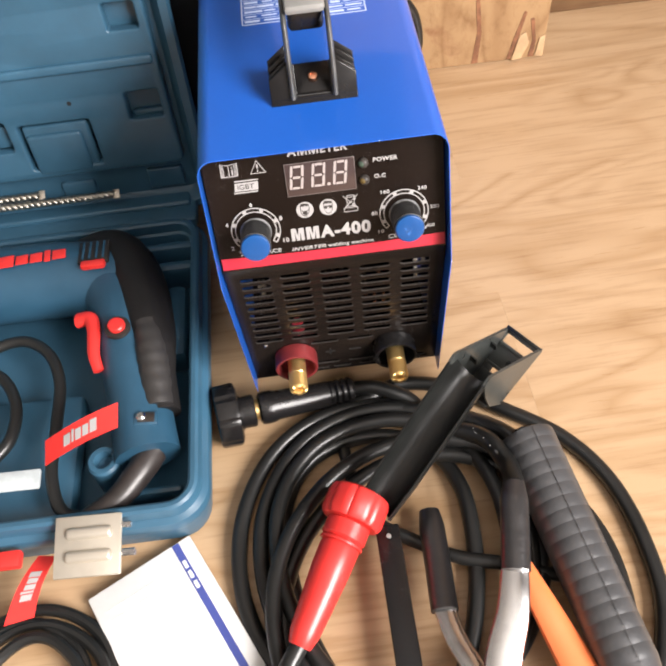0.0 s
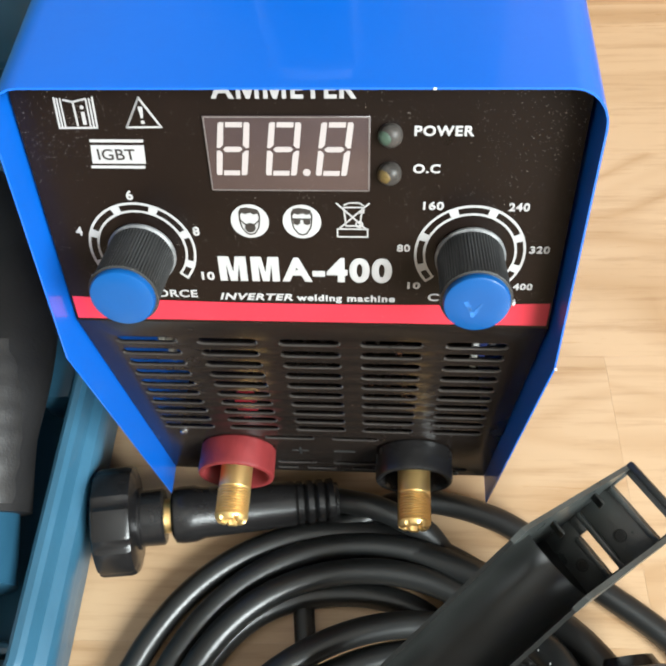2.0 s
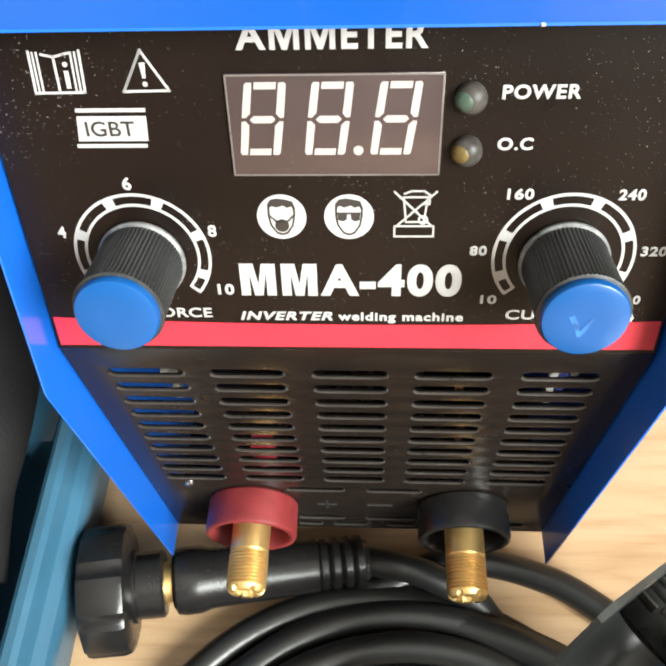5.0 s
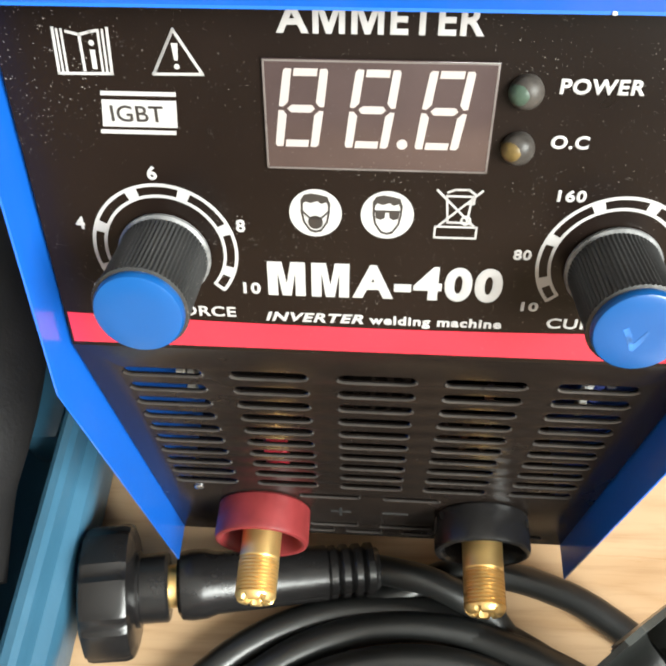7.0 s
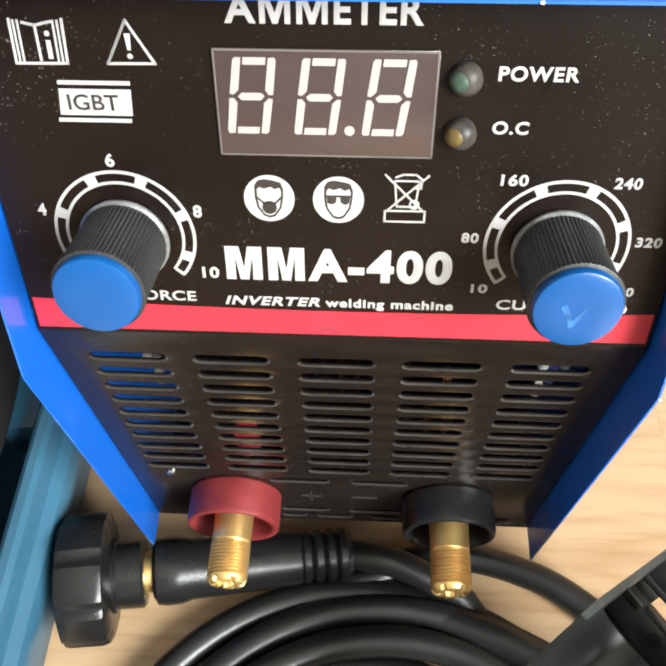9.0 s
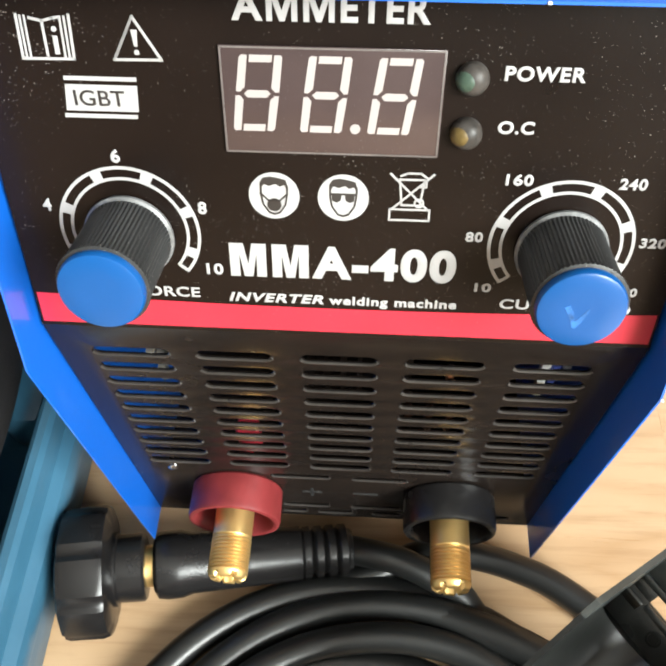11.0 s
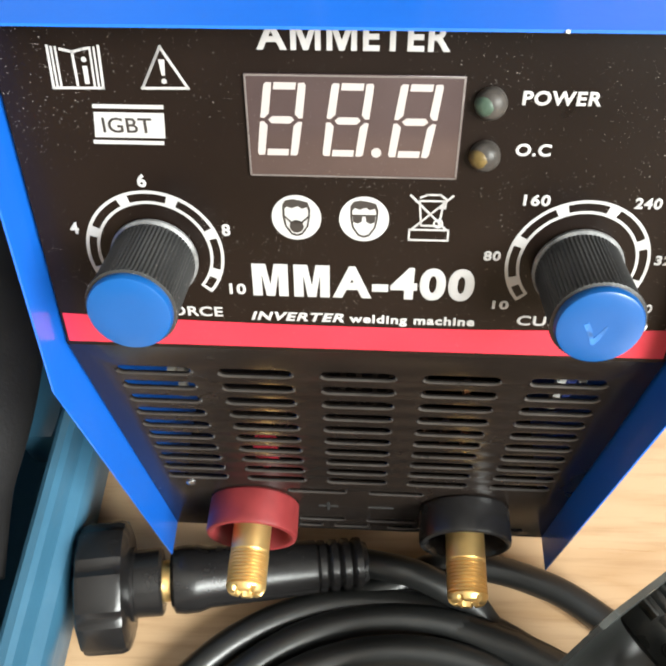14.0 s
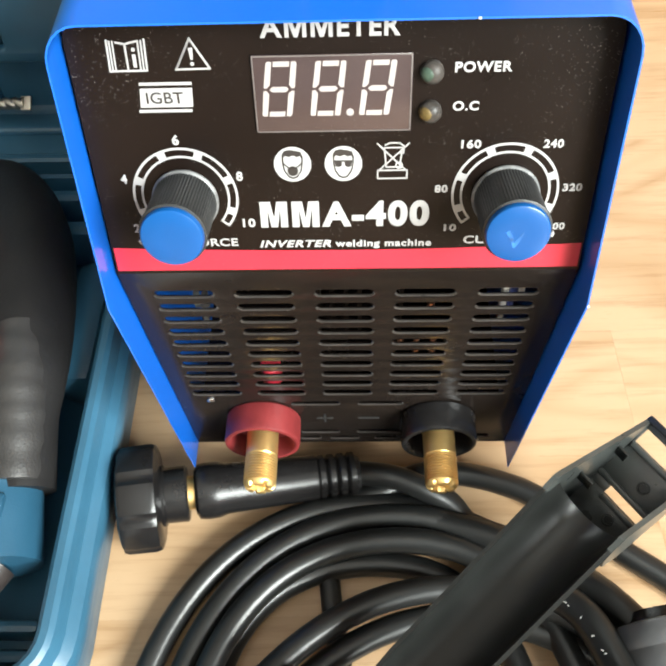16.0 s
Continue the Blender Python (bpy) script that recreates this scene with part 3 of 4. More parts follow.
    for v, material, label in ((45.8, GREEN_LED, "unlit clear lens with a green core"), (35.2, AMBER_LED, "unlit clear lens with an amber core")):
        lens = part("indicator_lamp", lathe(dome, FACE @ Matrix.Translation((23.5 * mm, v * mm, 0)), 28), LENS, panel, label)
        core = [(0.0025, 0.0003)] + [(0.0025 * math.cos(radians(a)), 0.0012 + 0.0023 * math.sin(radians(a))) for a in range(0, 86, 10)]
        part("lamp_core", lathe(core, FACE @ Matrix.Translation((22.85 * mm, v * mm, 0)), 24), material, lens)
    # knobs
    for cx, a in ((-46.4, 199), (46.5, -13)):
        at = FACE @ Matrix.Translation((cx * mm, 9.6 * mm, 0))
        knob = part("knob", lathe([(0.0090, 0.0018), (0.0091, 0.0024), (0.0089, 0.0032), (0.0089, 0.0190), (0.0092, 0.0197), (0.0092, 0.0204), (0.0086, 0.0206)], at, 132, 0.00026), KNOB, panel, "black knurled control knob")
        part("knob_cap", lathe([(0.0086, 0.0203), (0.0087, 0.0207), (0.0087, 0.0217), (0.0084, 0.0223), (0.0079, 0.0225), (0.004, 0.0226), (0.0005, 0.0226)], at, 48), CAP, knob, "smooth blue plastic knob cap")
        part("knob_skirt", lathe([(0.0092, 0.0003), (0.0098, 0.0006), (0.0098, 0.0013), (0.0092, 0.0018)], at, 64), SKIRT, knob, "scuffed pale edge of the knob")
        if cx > 0:
            # V-shaped patch of paler blue on the right cap
            vee = [(-3.0, 1.6), (-2.0, 2.2), (-1.1, 0.6), (-0.5, -1.6), (0.7, 0.2), (1.5, 1.5), (1.9, 1.1), (0.9, -1.4), (-0.2, -3.2), (-0.9, -3.0), (-1.7, -0.8)]
            part("worn_patch", plate([[(x * mm, y * mm) for x, y in vee]], 0.00005, at @ Matrix.Translation((-0.0004, -0.0008, 0.02262))), PALE_CAP, knob, "pale V-shaped patch")
        part("pointer", block((0.0022, 0.0010, 0.0170), (0, 0, 0), 0.0003, at @ pose(0.0088 * math.cos(radians(a)), 0.0088 * math.sin(radians(a)), 0.0100, 0, 0, a)), KNOB, knob)
        part("pointer_mark", block((0.0012, 0.0013, 0.0016), (0, 0, 0), 0.0002, at @ pose(0.0101 * math.cos(radians(a)), 0.0101 * math.sin(radians(a)), 0.0180, 0, 0, a)), INK, knob, "white pointer tip")
    # lower grille
    stand = Matrix(((1, 0, 0, 0), (0, 0, -1, 0), (0, 1, 0, 0), (0, 0, 0, 1)))
    cols = ((-63.2, -43.2), (-36.8, -17.3), (-10.5, 9.2), (15.6, 35.6), (42.4, 62.0))
    holes = []
    for i in range(10):
        z = 152.4 - 7.56 * i
        for x0, x1 in cols:
            holes.append(stadium(x0 * mm, x1 * mm, z * mm, 0.0040))
    for x0, x1, z in ((-24, -4, 75), (3.3, 22, 75), (-21.5, -4.5, 48.5), (3, 21.5, 48.5), (-9, 4, 42), (11, 22, 42), (-22, -13, 42), (55, 61, 44)):
        holes.append(stadium(x0 * mm, x1 * mm, z * mm, 0.0030))
    sheet = [(-0.0690, 0.0372), (0.0690, 0.0372), (0.0718, 0.1640), (-0.0718, 0.1640)]
    grille = part("grille", plate([sheet] + holes, 0.0011, stand @ Matrix.Translation((0, 0, -0.0011)), 0.0003), GRILLE, w, "black enamelled steel grille with rows of slots")
    # lower lips in a paler tone, a painted highlight along each slot
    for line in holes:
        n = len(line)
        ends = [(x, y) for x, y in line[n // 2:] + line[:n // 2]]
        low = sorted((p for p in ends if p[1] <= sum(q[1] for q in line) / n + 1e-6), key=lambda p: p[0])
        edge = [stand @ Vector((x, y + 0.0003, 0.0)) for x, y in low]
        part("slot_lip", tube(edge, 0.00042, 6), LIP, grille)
    bm = bmesh.new()
    for x, pts in ((-10.5, (((-3, 0), (3, 0)), ((0, -3), (0, 3)))), (8.1, (((-4, 0), (4, 0)),))):
        for p, q in pts:
            stroke([((x + p[0]) * mm, (61.5 + p[1]) * mm), ((x + q[0]) * mm, (61.5 + q[1]) * mm)], 0.0009, stand, bm, 0.0003)
    part("polarity_signs", bm, KNOB, grille, "embossed plus and minus signs")
    part("panel_screw", lathe([(0.0016, 0), (0.0016, 0.0006), (0.0009, 0.001)], axis_pose((-0.0565, 0, 0.0785), (0, -1, 0)), 16), STEEL, grille)
    part("panel_screw", lathe([(0.0013, 0), (0.0013, 0.0006), (0.0008, 0.001)], axis_pose((0.0560, 0, 0.0400), (0, -1, 0)), 16), KNOB, grille)
    # sockets
    for x, material, label in ((-0.0365, MAROON, "maroon plastic socket collar"), (0.0370, BLACK, "black plastic socket collar")):
        at = axis_pose((x, 0, 0.0618), (0, -1, 0))
        collar = part("socket_collar", lathe([(0.0150, 0), (0.0156, 0.0008), (0.0158, 0.0112), (0.0154, 0.0124), (0.0146, 0.0127), (0.0136, 0.0124), (0.0129, 0.0112), (0.0127, 0.004), (0.004, 0.0038)], at, 64), material, w, label)
        thread = [(0.0066, 0.003), (0.0066, 0.0178)]
        for k in range(10):
            thread += [(0.0061, 0.0184 + 0.00118 * k), (0.0067, 0.0188 + 0.00118 * k), (0.0067, 0.0192 + 0.00118 * k)]
        pin = lathe(thread + [(0.0064, 0.0304), (0.0061, 0.0312), (0.0054, 0.0319), (0.0046, 0.0321), (0.0036, 0.0318), (0.0028, 0.0302), (0.0026, 0.0280), (0.0005, 0.0278)], None, 36)
        for v in pin.verts:
            # six saw cuts across the crowned end
            if v.co.z > 0.0309 and math.cos(6 * math.atan2(v.co.y, v.co.x)) > 0.8:
                v.co.z -= 0.0012
        bmesh.ops.transform(pin, matrix=at, verts=pin.verts[:])
        part("brass_pin", pin, BRASS, collar, "threaded brass socket pin with a hollow end")
    # carrying handle
    grip = part("handle", block((0.0505, 0.034, 0.004), (0, 0.0760, 0.2430), 0.0012), BLACK, w, "black plastic carrying handle")
    # front foot: a slab that rises to the rails, open in the middle for the screw plate
    face = Matrix.Translation((0, 0.0580, 0.2412)) @ pose(0, 0, 0, 68, 0, 0)
    rise = [(-0.0256, 0.0), (0.0256, 0.0), (0.0256, 0.0150), (0.0150, 0.0225), (0.0108, 0.0225), (0.0108, 0.0030), (-0.0108, 0.0030), (-0.0108, 0.0225), (-0.0150, 0.0225), (-0.0256, 0.0150)]
    part("front_fascia", plate([rise], 0.0030, face @ Matrix.Translation((0, 0, -0.0030)), 0.0006), BLACK, grip)
    for s in (-1, 1):
        part("side_wing", block((0.0112, 0.0240, 0.0120), (s * 0.0185, 0.0740, 0.2465), 0.0015), BLACK, grip)
        for k in range(3):
            slat = [(0.0256, 0.0105), (0.0150, 0.0185), (0.0150, 0.0225), (0.0256, 0.0150)]
            at = Matrix.Translation((0, 0.0635 + 0.0052 * k, 0.2412 + 0.0016 * k)) @ pose(0, 0, 0, 68, 0, 0)
            part("louvre", plate([[(s * x, y) for x, y in slat]], 0.0016, at, 0.0003), BLACK, grip)
        rail = smooth_path([(s * 0.0128, 0.0600, 0.2440), (s * 0.0128, 0.0655, 0.2600), (s * 0.0128, 0.0740, 0.2760), (s * 0.0128, 0.0920, 0.2850), (s * 0.0128, 0.2000, 0.2880), (s * 0.0128, 0.2220, 0.2780), (s * 0.0128, 0.2400, 0.2440)], 6)
        part("rail", tube(rail, 0.0017, 12, flat=2.4), DULL, grip, "dull grey flat side rail")
    tilt = Matrix.Translation((0, 0.0715, 0.2475)) @ pose(0, 0, 0, 24, 0, 0)
    part("screw_plate", block((0.0214, 0.0230, 0.0020), (0, 0, 0), 0.0006, tilt), BLACK, grip)
    part("plate_lip", block((0.0214, 0.0014, 0.0026), (0, 0, 0), 0.0005, tilt @ Matrix.Translation((0, -0.0112, 0.0010))), DULL, grip)
    part("screw", lathe([(0.0032, 0), (0.0032, 0.0014), (0.0026, 0.0026), (0.0012, 0.0028), (0.0010, 0.0018)], tilt @ Matrix.Translation((0.0004, 0.0010, 0.0008)), 20), COPPER, grip, "copper-coloured cross-head screw")
    part("grip_core", block((0.0215, 0.1220, 0.0165), (0, 0.1450, 0.2800), 0.003), BLACK, grip)
    part("grip_bar", block((0.0235, 0.1260, 0.0060), (0, 0.1400, 0.2895), 0.0025), SOFT_GREY, grip, "pale grey handle top")
    part("handle_foot", block((0.0505, 0.030, 0.016), (0, 0.226, 0.249), 0.003), BLACK, grip)
    # rating label on the lid of the shell, print too small to read
    z = SHELL_TOP + 0.0001
    flat = Matrix.Translation((0, 0, z))
    bm = bmesh.new()
    stroke([(-0.0415, 0.1490), (0.0425, 0.1490), (0.0425, 0.1900), (-0.0415, 0.1900), (-0.0415, 0.1490)], 0.0008, flat, bm)
    random.seed(5)
    for row in range(6):
        y = 0.1525 + row * 0.0058
        x = -0.0385
        while x < 0.036:
            l = random.uniform(0.003, 0.011)
            stroke([(x, y), (min(x + l, 0.040), y)], random.choice((0.0014, 0.0022)), flat, bm)
            x += l + random.uniform(0.003, 0.005)
        stroke([(-0.0415, y + 0.0028), (0.0425, y + 0.0028)], 0.0004, flat, bm)
    part("rating_label", bm, PALE, w, "pale printed rating plate")
    # chips in the paint of the front edge
    for x, z0, r in ((0.0331, SHELL_TOP, 0.0004), (0.0735, BEND, 0.0004)):
        part("paint_chip", block((r * 2, 0.0008, r), (x, front_of(z0) - 0.0002, z0 - 0.0002), 0.0002), PAPER, w)
    # base, back and what shows inside through the slots
    part("base_plate", block((0.1388, 0.2900, 0.0012), (0, 0.1475, 0.0378)), GRILLE, w)
    part("back_panel", block((0.1455, 0.0020, 0.2030), (0, 0.2965, 0.1385)), GRILLE, w)
    for x in (-0.055, 0.055):
        for y in (0.06, 0.25):
            part("rubber_foot", lathe([(0.0085, 0.0), (0.0100, 0.002), (0.0115, 0.0365), (0.0110, 0.0372)], Matrix.Translation((x, y, 0)), 20), BLACK, w)
    part("circuit_board", block((0.1250, 0.0020, 0.0900), (0, 0.085, 0.110)), PCB, w)
    for x, z, material in ((-0.0520, 0.1390, CREAM), (-0.0490, 0.1390, CREAM), (-0.0505, 0.1305, CREAM), (0.0535, 0.1455, PAPER), (0.0562, 0.1455, NAVY), (0.0588, 0.1455, PAPER), (0.0537, 0.1378, PAPER), (0.0563, 0.1378, NAVY), (0.0540, 0.1303, CREAM)):
        part("terminal", block((0.0023, 0.003, 0.0065), (x, 0.0075, z), 0.0005), material, w)
    for x, z in ((0.0190, 0.1180), (0.0250, 0.1180), (0.0312, 0.1180), (0.0250, 0.1105), (0.0312, 0.1105), (0.0285, 0.1410)):
        part("terminal", block((0.0024, 0.003, 0.0045), (x, 0.0045, z), 0.0006), COPPER, w)
    part("capacitor", lathe([(0.0036, 0), (0.0042, 0.0006), (0.0042, 0.012), (0.0036, 0.0126)], Matrix.Translation((-0.0320, 0.0120, 0.0745)), 24), RED_BAND, w, "red wound component inside")
    for k in range(7):
        part("heat_sink_fin", block((0.0018, 0.05, 0.05), (-0.012 + 0.0055 * k, 0.055, 0.105)), GRILLE, w)
    # mains lead leaving the back
    lead = smooth_path([(0.055, 0.297, 0.150), (0.082, 0.314, 0.152), (0.102, 0.320, 0.132), (0.1090, 0.322, 0.102), (0.104, 0.323, 0.078), (0.075, 0.330, 0.030), (0.02, 0.345, 0.0060), (-0.02, 0.35, 0.006)], 8)
    part("mains_lead", tube(lead, 0.0050, 12), RUBBER, w)


build_welder()


# ---- cables and connectors on the floor ----
def black_plug():
    a, b = Vector((-0.1095, -0.0240, 0.0245)), Vector((0.0045, -0.0045, 0.0125))
    at = axis_pose(a, b - a)
    plug = thing("cable_connector", "black round cable plug with a knurled cap lying on the floor", "connector")
    part("locking_cap", lathe([(0.0205, 0.0052), (0.0232, 0.0062), (0.0239, 0.0080), (0.0243, 0.0200), (0.0236, 0.0222), (0.0200, 0.0236), (0.0165, 0.0238)], at, 96, 0.0, 8, groove=0.0013), BLACK, plug)
    part("neck", lathe([(0.0138, 0.0230), (0.0138, 0.0250), (0.0126, 0.0254), (0.0128, 0.0345), (0.0118, 0.0355)], at, 40), BLACK, plug)
    part("brass_ring", lathe([(0.0078, 0.034), (0.0078, 0.040)], at, 24), BRASS, plug)
    ribs = []
    for k in range(4):
        ribs += [(0.0094, 0.0955 + k * 0.0048), (0.0101, 0.0963 + k * 0.0048), (0.0101, 0.0987 + k * 0.0048), (0.0084, 0.0995 + k * 0.0048)]
    part("sleeve", lathe([(0.0100, 0.0385), (0.0124, 0.0400), (0.0130, 0.0435), (0.0128, 0.0490), (0.0116, 0.0530), (0.0104, 0.0950)] + ribs + [(0.0078, 0.1155)], at, 40), BLACK, plug)
    return at @ Vector((0, 0, 0.113))


plug_end = black_plug()
CORD = 0.0057


def coil(turns, start, seed):
    """Turns of cable, clockwise from start degrees; each turn is (x, y, radius, height, stretch of its lower half) and passes to the next at the bottom."""
    rnd = random.Random(seed)
    ph = rnd.uniform(0, 6.28)
    pts = []
    total = (start + 90) % 360 + 360 * (len(turns) - 1)
    steps = int(total / 12)
    for i in range(steps + 1):
        run = total * i / steps
        a = start - run
        k = (run - (start + 90) % 360) / 360 + 1
        n = max(0, min(len(turns) - 1, int(math.floor(k + 0.12))))
        q = max(0, min(len(turns) - 1, n - 1))
        f = min(1.0, max(0.0, (k + 0.12 - n) / 0.24))
        f = f * f * (3 - 2 * f)
        cx, cy, r, z, tall = (u + (v - u) * f for u, v in zip(turns[q], turns[n]))
        r += 0.0010 * math.sin(radians(3 * a) + ph + n) + 0.0006 * math.sin(radians(5 * a) + 2 * ph)
        z += 0.0010 * math.sin(radians(2 * a) + ph + 2 * n)
        up = math.sin(radians(a))
        pts.append((cx + r * math.cos(radians(a)), cy + r * up * (tall if up < 0 else 1.0), z))
    return pts


def cable(points, radius, label, steps=4):
    return tagged(part("welding_cable", tube(smooth_path(points, steps), radius), RUBBER), label, "cable", "coiled cables")


def cables():
    # the lead of the black plug, running into the outer turns
    first = [tuple(plug_end + Vector((-0.012, 0, 0))), tuple(plug_end), (0.0135, -0.0080, 0.0172), (0.0225, -0.0098, 0.0172), (0.0343, -0.0138, 0.0145), (0.0460, -0.0190, 0.0100)]
    rings = [(0.0125, -0.1250, 0.1060, 0.0066, 1.15), (0.0125, -0.1250, 0.1060, 0.0066, 1.15), (0.0180, -0.1204, 0.0944, 0.0105, 1.35), (0.0170, -0.1180, 0.0805, 0.0150, 1.62), (0.0080, -0.1115, 0.0665, 0.0065, 2.1)]
    cable(first + coil(rings, 66, 3), CORD, "thick black rubber welding cable coiled on the floor")
    cable(coil([(0.0450, -0.1760, 0.1140, 0.0200, 1.2), (0.0460, -0.1800, 0.1080, 0.0130, 1.2)], 262, 9), CORD, "black rubber cable lying over the coil")
    cable([(-0.016, -0.0235, 0.006), (-0.004, -0.0188, 0.006), (0.0109, -0.0131, 0.006), (0.0200, -0.0088, 0.006), (0.0293, -0.0045, 0.006), (0.0412, -0.0021, 0.006), (0.0545, -0.0031, 0.006), (0.0708, -0.0072, 0.006), (0.088, -0.0150, 0.006), (0.118, -0.037, 0.006), (0.155, -0.066, 0.006), (0.179, -0.105, 0.006), (0.188, -0.155, 0.006), (0.183, -0.205, 0.006), (0.15, -0.26, 0.006), (0.08, -0.29, 0.006)], CORD, "black rubber cable running outside the coil", 8)
    cable([(-0.011, -0.034, 0.004), (-0.010, -0.052, 0.0048), (-0.007, -0.075, 0.0048), (-0.003, -0.095, 0.005), (0.008, -0.116, 0.006), (0.03, -0.131, 0.006), (0.06, -0.149, 0.010), (0.09, -0.158, 0.012), (0.13, -0.17, 0.006)], 0.0048, "thinner black cable crossing the coil", 8)
    cable([(0.062, -0.052, 0.014), (0.078, -0.060, 0.024), (0.094, -0.074, 0.032), (0.102, -0.098, 0.040), (0.100, -0.122, 0.055)], 0.0068, "scuffed black cable entering a clamp grip", 8)
    scuffed = bpy.data.objects[[o.name for o in bpy.data.objects if o.name.startswith("welding_cable")][-1]]
    rnd = random.Random(4)
    for k in range(9):
        f = rnd.random()
        p = Vector((0.084 + 0.016 * f, -0.064 - 0.030 * f, 0.0375 + 0.006 * f)) + Vector((rnd.uniform(-0.002, 0.002), rnd.uniform(-0.002, 0.002), rnd.uniform(-0.0005, 0)))
        part("scuff", block((0.0006 + 0.0008 * rnd.random(), 0.0005, 0.0004), p, 0.0001, pose(0, 0, 0, 0, 0, rnd.uniform(0, 180))), SOFT_GREY, scuffed)
    cable([(0.0300, -0.0268, 0.0105), (0.0424, -0.0292, 0.0112), (0.066, -0.038, 0.0160), (0.086, -0.050, 0.021), (0.104, -0.065, 0.028), (0.1200, -0.085, 0.033)], lambda k: 0.0052 + 0.0016 * min(1.0, k * 3), "black cable entering the grey electrode holder", 8)


cables()


def red_plug():
    a = Vector((-0.0010, -0.1060, 0.0400))
    at = axis_pose(a, Vector((-0.0505, -0.0900, -0.0120)))
    p = thing("cable_connector", "red plastic cable plug resting on black cables", "connector")
    part("locking_cap", lathe([(0.0170, 0.0), (0.0205, 0.002), (0.0214, 0.005), (0.0214, 0.019), (0.0195, 0.0225), (0.0150, 0.0230)], at, 64, 0.0, 8), RED, p)
    part("neck", lathe([(0.0140, 0.0225), (0.0152, 0.024), (0.0152, 0.034), (0.0135, 0.0355), (0.0150, 0.037), (0.0150, 0.0385)], at, 40), RED, p)
    part("sleeve", lathe([(0.0130, 0.0385), (0.0138, 0.041), (0.0134, 0.056), (0.0102, 0.098), (0.0080, 0.106), (0.0074, 0.107)], at, 12), RED, p, "tapered faceted red sleeve")
    e = at @ Vector((0, 0, 0.103))
    d = (at.to_3x3() @ Vector((0, 0, 1)))
    part("lead", tube(smooth_path([e, e + d * 0.03, e + d * 0.07 + Vector((0.02, 0, -0.012)), e + d * 0.1 + Vector((0.06, 0, -0.016))], 8), 0.0062), RUBBER, p, "black rubber lead")


def mask_handle():
    """A channel-shaped plastic handle, bent to an open end box with a slotted floor. s runs along it, w across, z up."""
    d, n = Vector((0.762, 0.648, 0)), Vector((0.648, -0.762, 0))
    o = Vector((0.0090, -0.1150, 0.0))
    h = thing("shield_handle", "black plastic welding shield handle lying over the coiled cable", "handle")

    skew = 0.083  # the end box turns a little off the grip's line

    def at(s, w, z):
        return o + d * s + n * (w + skew * max(0.0, s - 0.095)) + Vector((0, 0, z))
    t = 0.0019
    loops = []
    for s, z, depth, half in ((-0.004, 0.0370, 0.0120, 0.0135), (0.02, 0.0525, 0.0150, 0.0150), (0.06, 0.0775, 0.0160, 0.0152), (0.085, 0.0930, 0.0165, 0.0153), (0.0965, 0.1000, 0.0230, 0.0153)):
        out, inn = [], []
        lean = 0.52 if s < 0.09 else 0.25
        for k in range(13):
            a = math.pi * k / 12
            c, q = -math.cos(a), math.sin(a) ** 0.8
            out.append(at(s + q * depth * lean, c * half, z - q * depth))
            inn.append(at(s + max(0, q * depth - t) * lean, c * (half - t * 0.8), z - max(-0.0002, q * depth - t)))
        loops.append(out + inn[::-1])
    part("channel", lofted(loops), MASK, h)
    # walls and floor take the lighter nylon, reflected light as base colour
    for s in (-1, 1):
        wall = [(0.0905, 0.0966), (0.0952, 0.1003), (0.0972, 0.1005), (0.1545, 0.0742), (0.1540, 0.0712), (0.1135, 0.0455), (0.1010, 0.0570), (0.0935, 0.0790)]
        bm = bmesh.new()
        a = [bm.verts.new(at(x, s * 0.0153, z)) for x, z in wall]
        b = [bm.verts.new(at(x, s * (0.0153 - t), z)) for x, z in wall]
        bm.faces.new(a)
        bm.faces.new(b[::-1])
        for i in range(len(a)):
            j = (i + 1) % len(a)
            bm.faces.new((a[i], a[j], b[j], b[i]))
        part("side_wall", bm, NYLON_LIT, h, "dark grey side wall, coloured paler for reflected light")
    d2 = (d + n * skew).normalized()
    n2 = Vector((d2.y, -d2.x, 0))
    m = Matrix((d2, n2, Vector((0, 0, 1)))).transposed().to_4x4()
    m.translation = at(0.1165, 0, 0.0460)
    slope = m @ pose(0, 0, 0, 0, -math.degrees(math.atan2(0.0265, 0.0385)), 0)
    bm = bmesh.new()
    for x0, x1, w0, w1 in ((0.0, 0.0128, -0.0150, 0.0150), (0.0165, 0.0362, -0.0150, 0.0150), (0.0430, 0.0472, -0.0150, 0.0150), (0.0128, 0.0165, -0.0150, -0.0060), (0.0128, 0.0165, 0.0120, 0.0150), (0.0362, 0.0430, -0.0150, -0.0125), (0.0362, 0.0430, 0.0125, 0.0150)):
        block((x1 - x0, w1 - w0, 0.0018), (0, 0, 0), 0.0002, slope @ Matrix.Translation(((x0 + x1) / 2, (w0 + w1) / 2, 0)), bm=bm)
    part("slotted_floor", bm, NYLON_LIT, h, "dark grey floor plate with two slots, coloured paler for reflected light")
    for x, w0, w1 in ((0.0112, -0.0060, 0.0120), (0.0180, -0.0150, 0.0150), (0.0347, -0.0125, 0.0125)):
        part("slot_ledge", block((0.0024, w1 - w0, 0.0030), (0, 0, 0), 0.0006, slope @ Matrix.Translation((x, (w0 + w1) / 2, 0.0018))), NYLON_LIT, h)
    for x in (0.006, 0.025):
        part("moulding_boss", lathe([(0.0026, 0), (0.0026, 0.0012), (0.0018, 0.0013), (0.0017, 0.0008)], slope @ Matrix.Translation((x, 0.003, 0.0008)), 20), MASK, h)
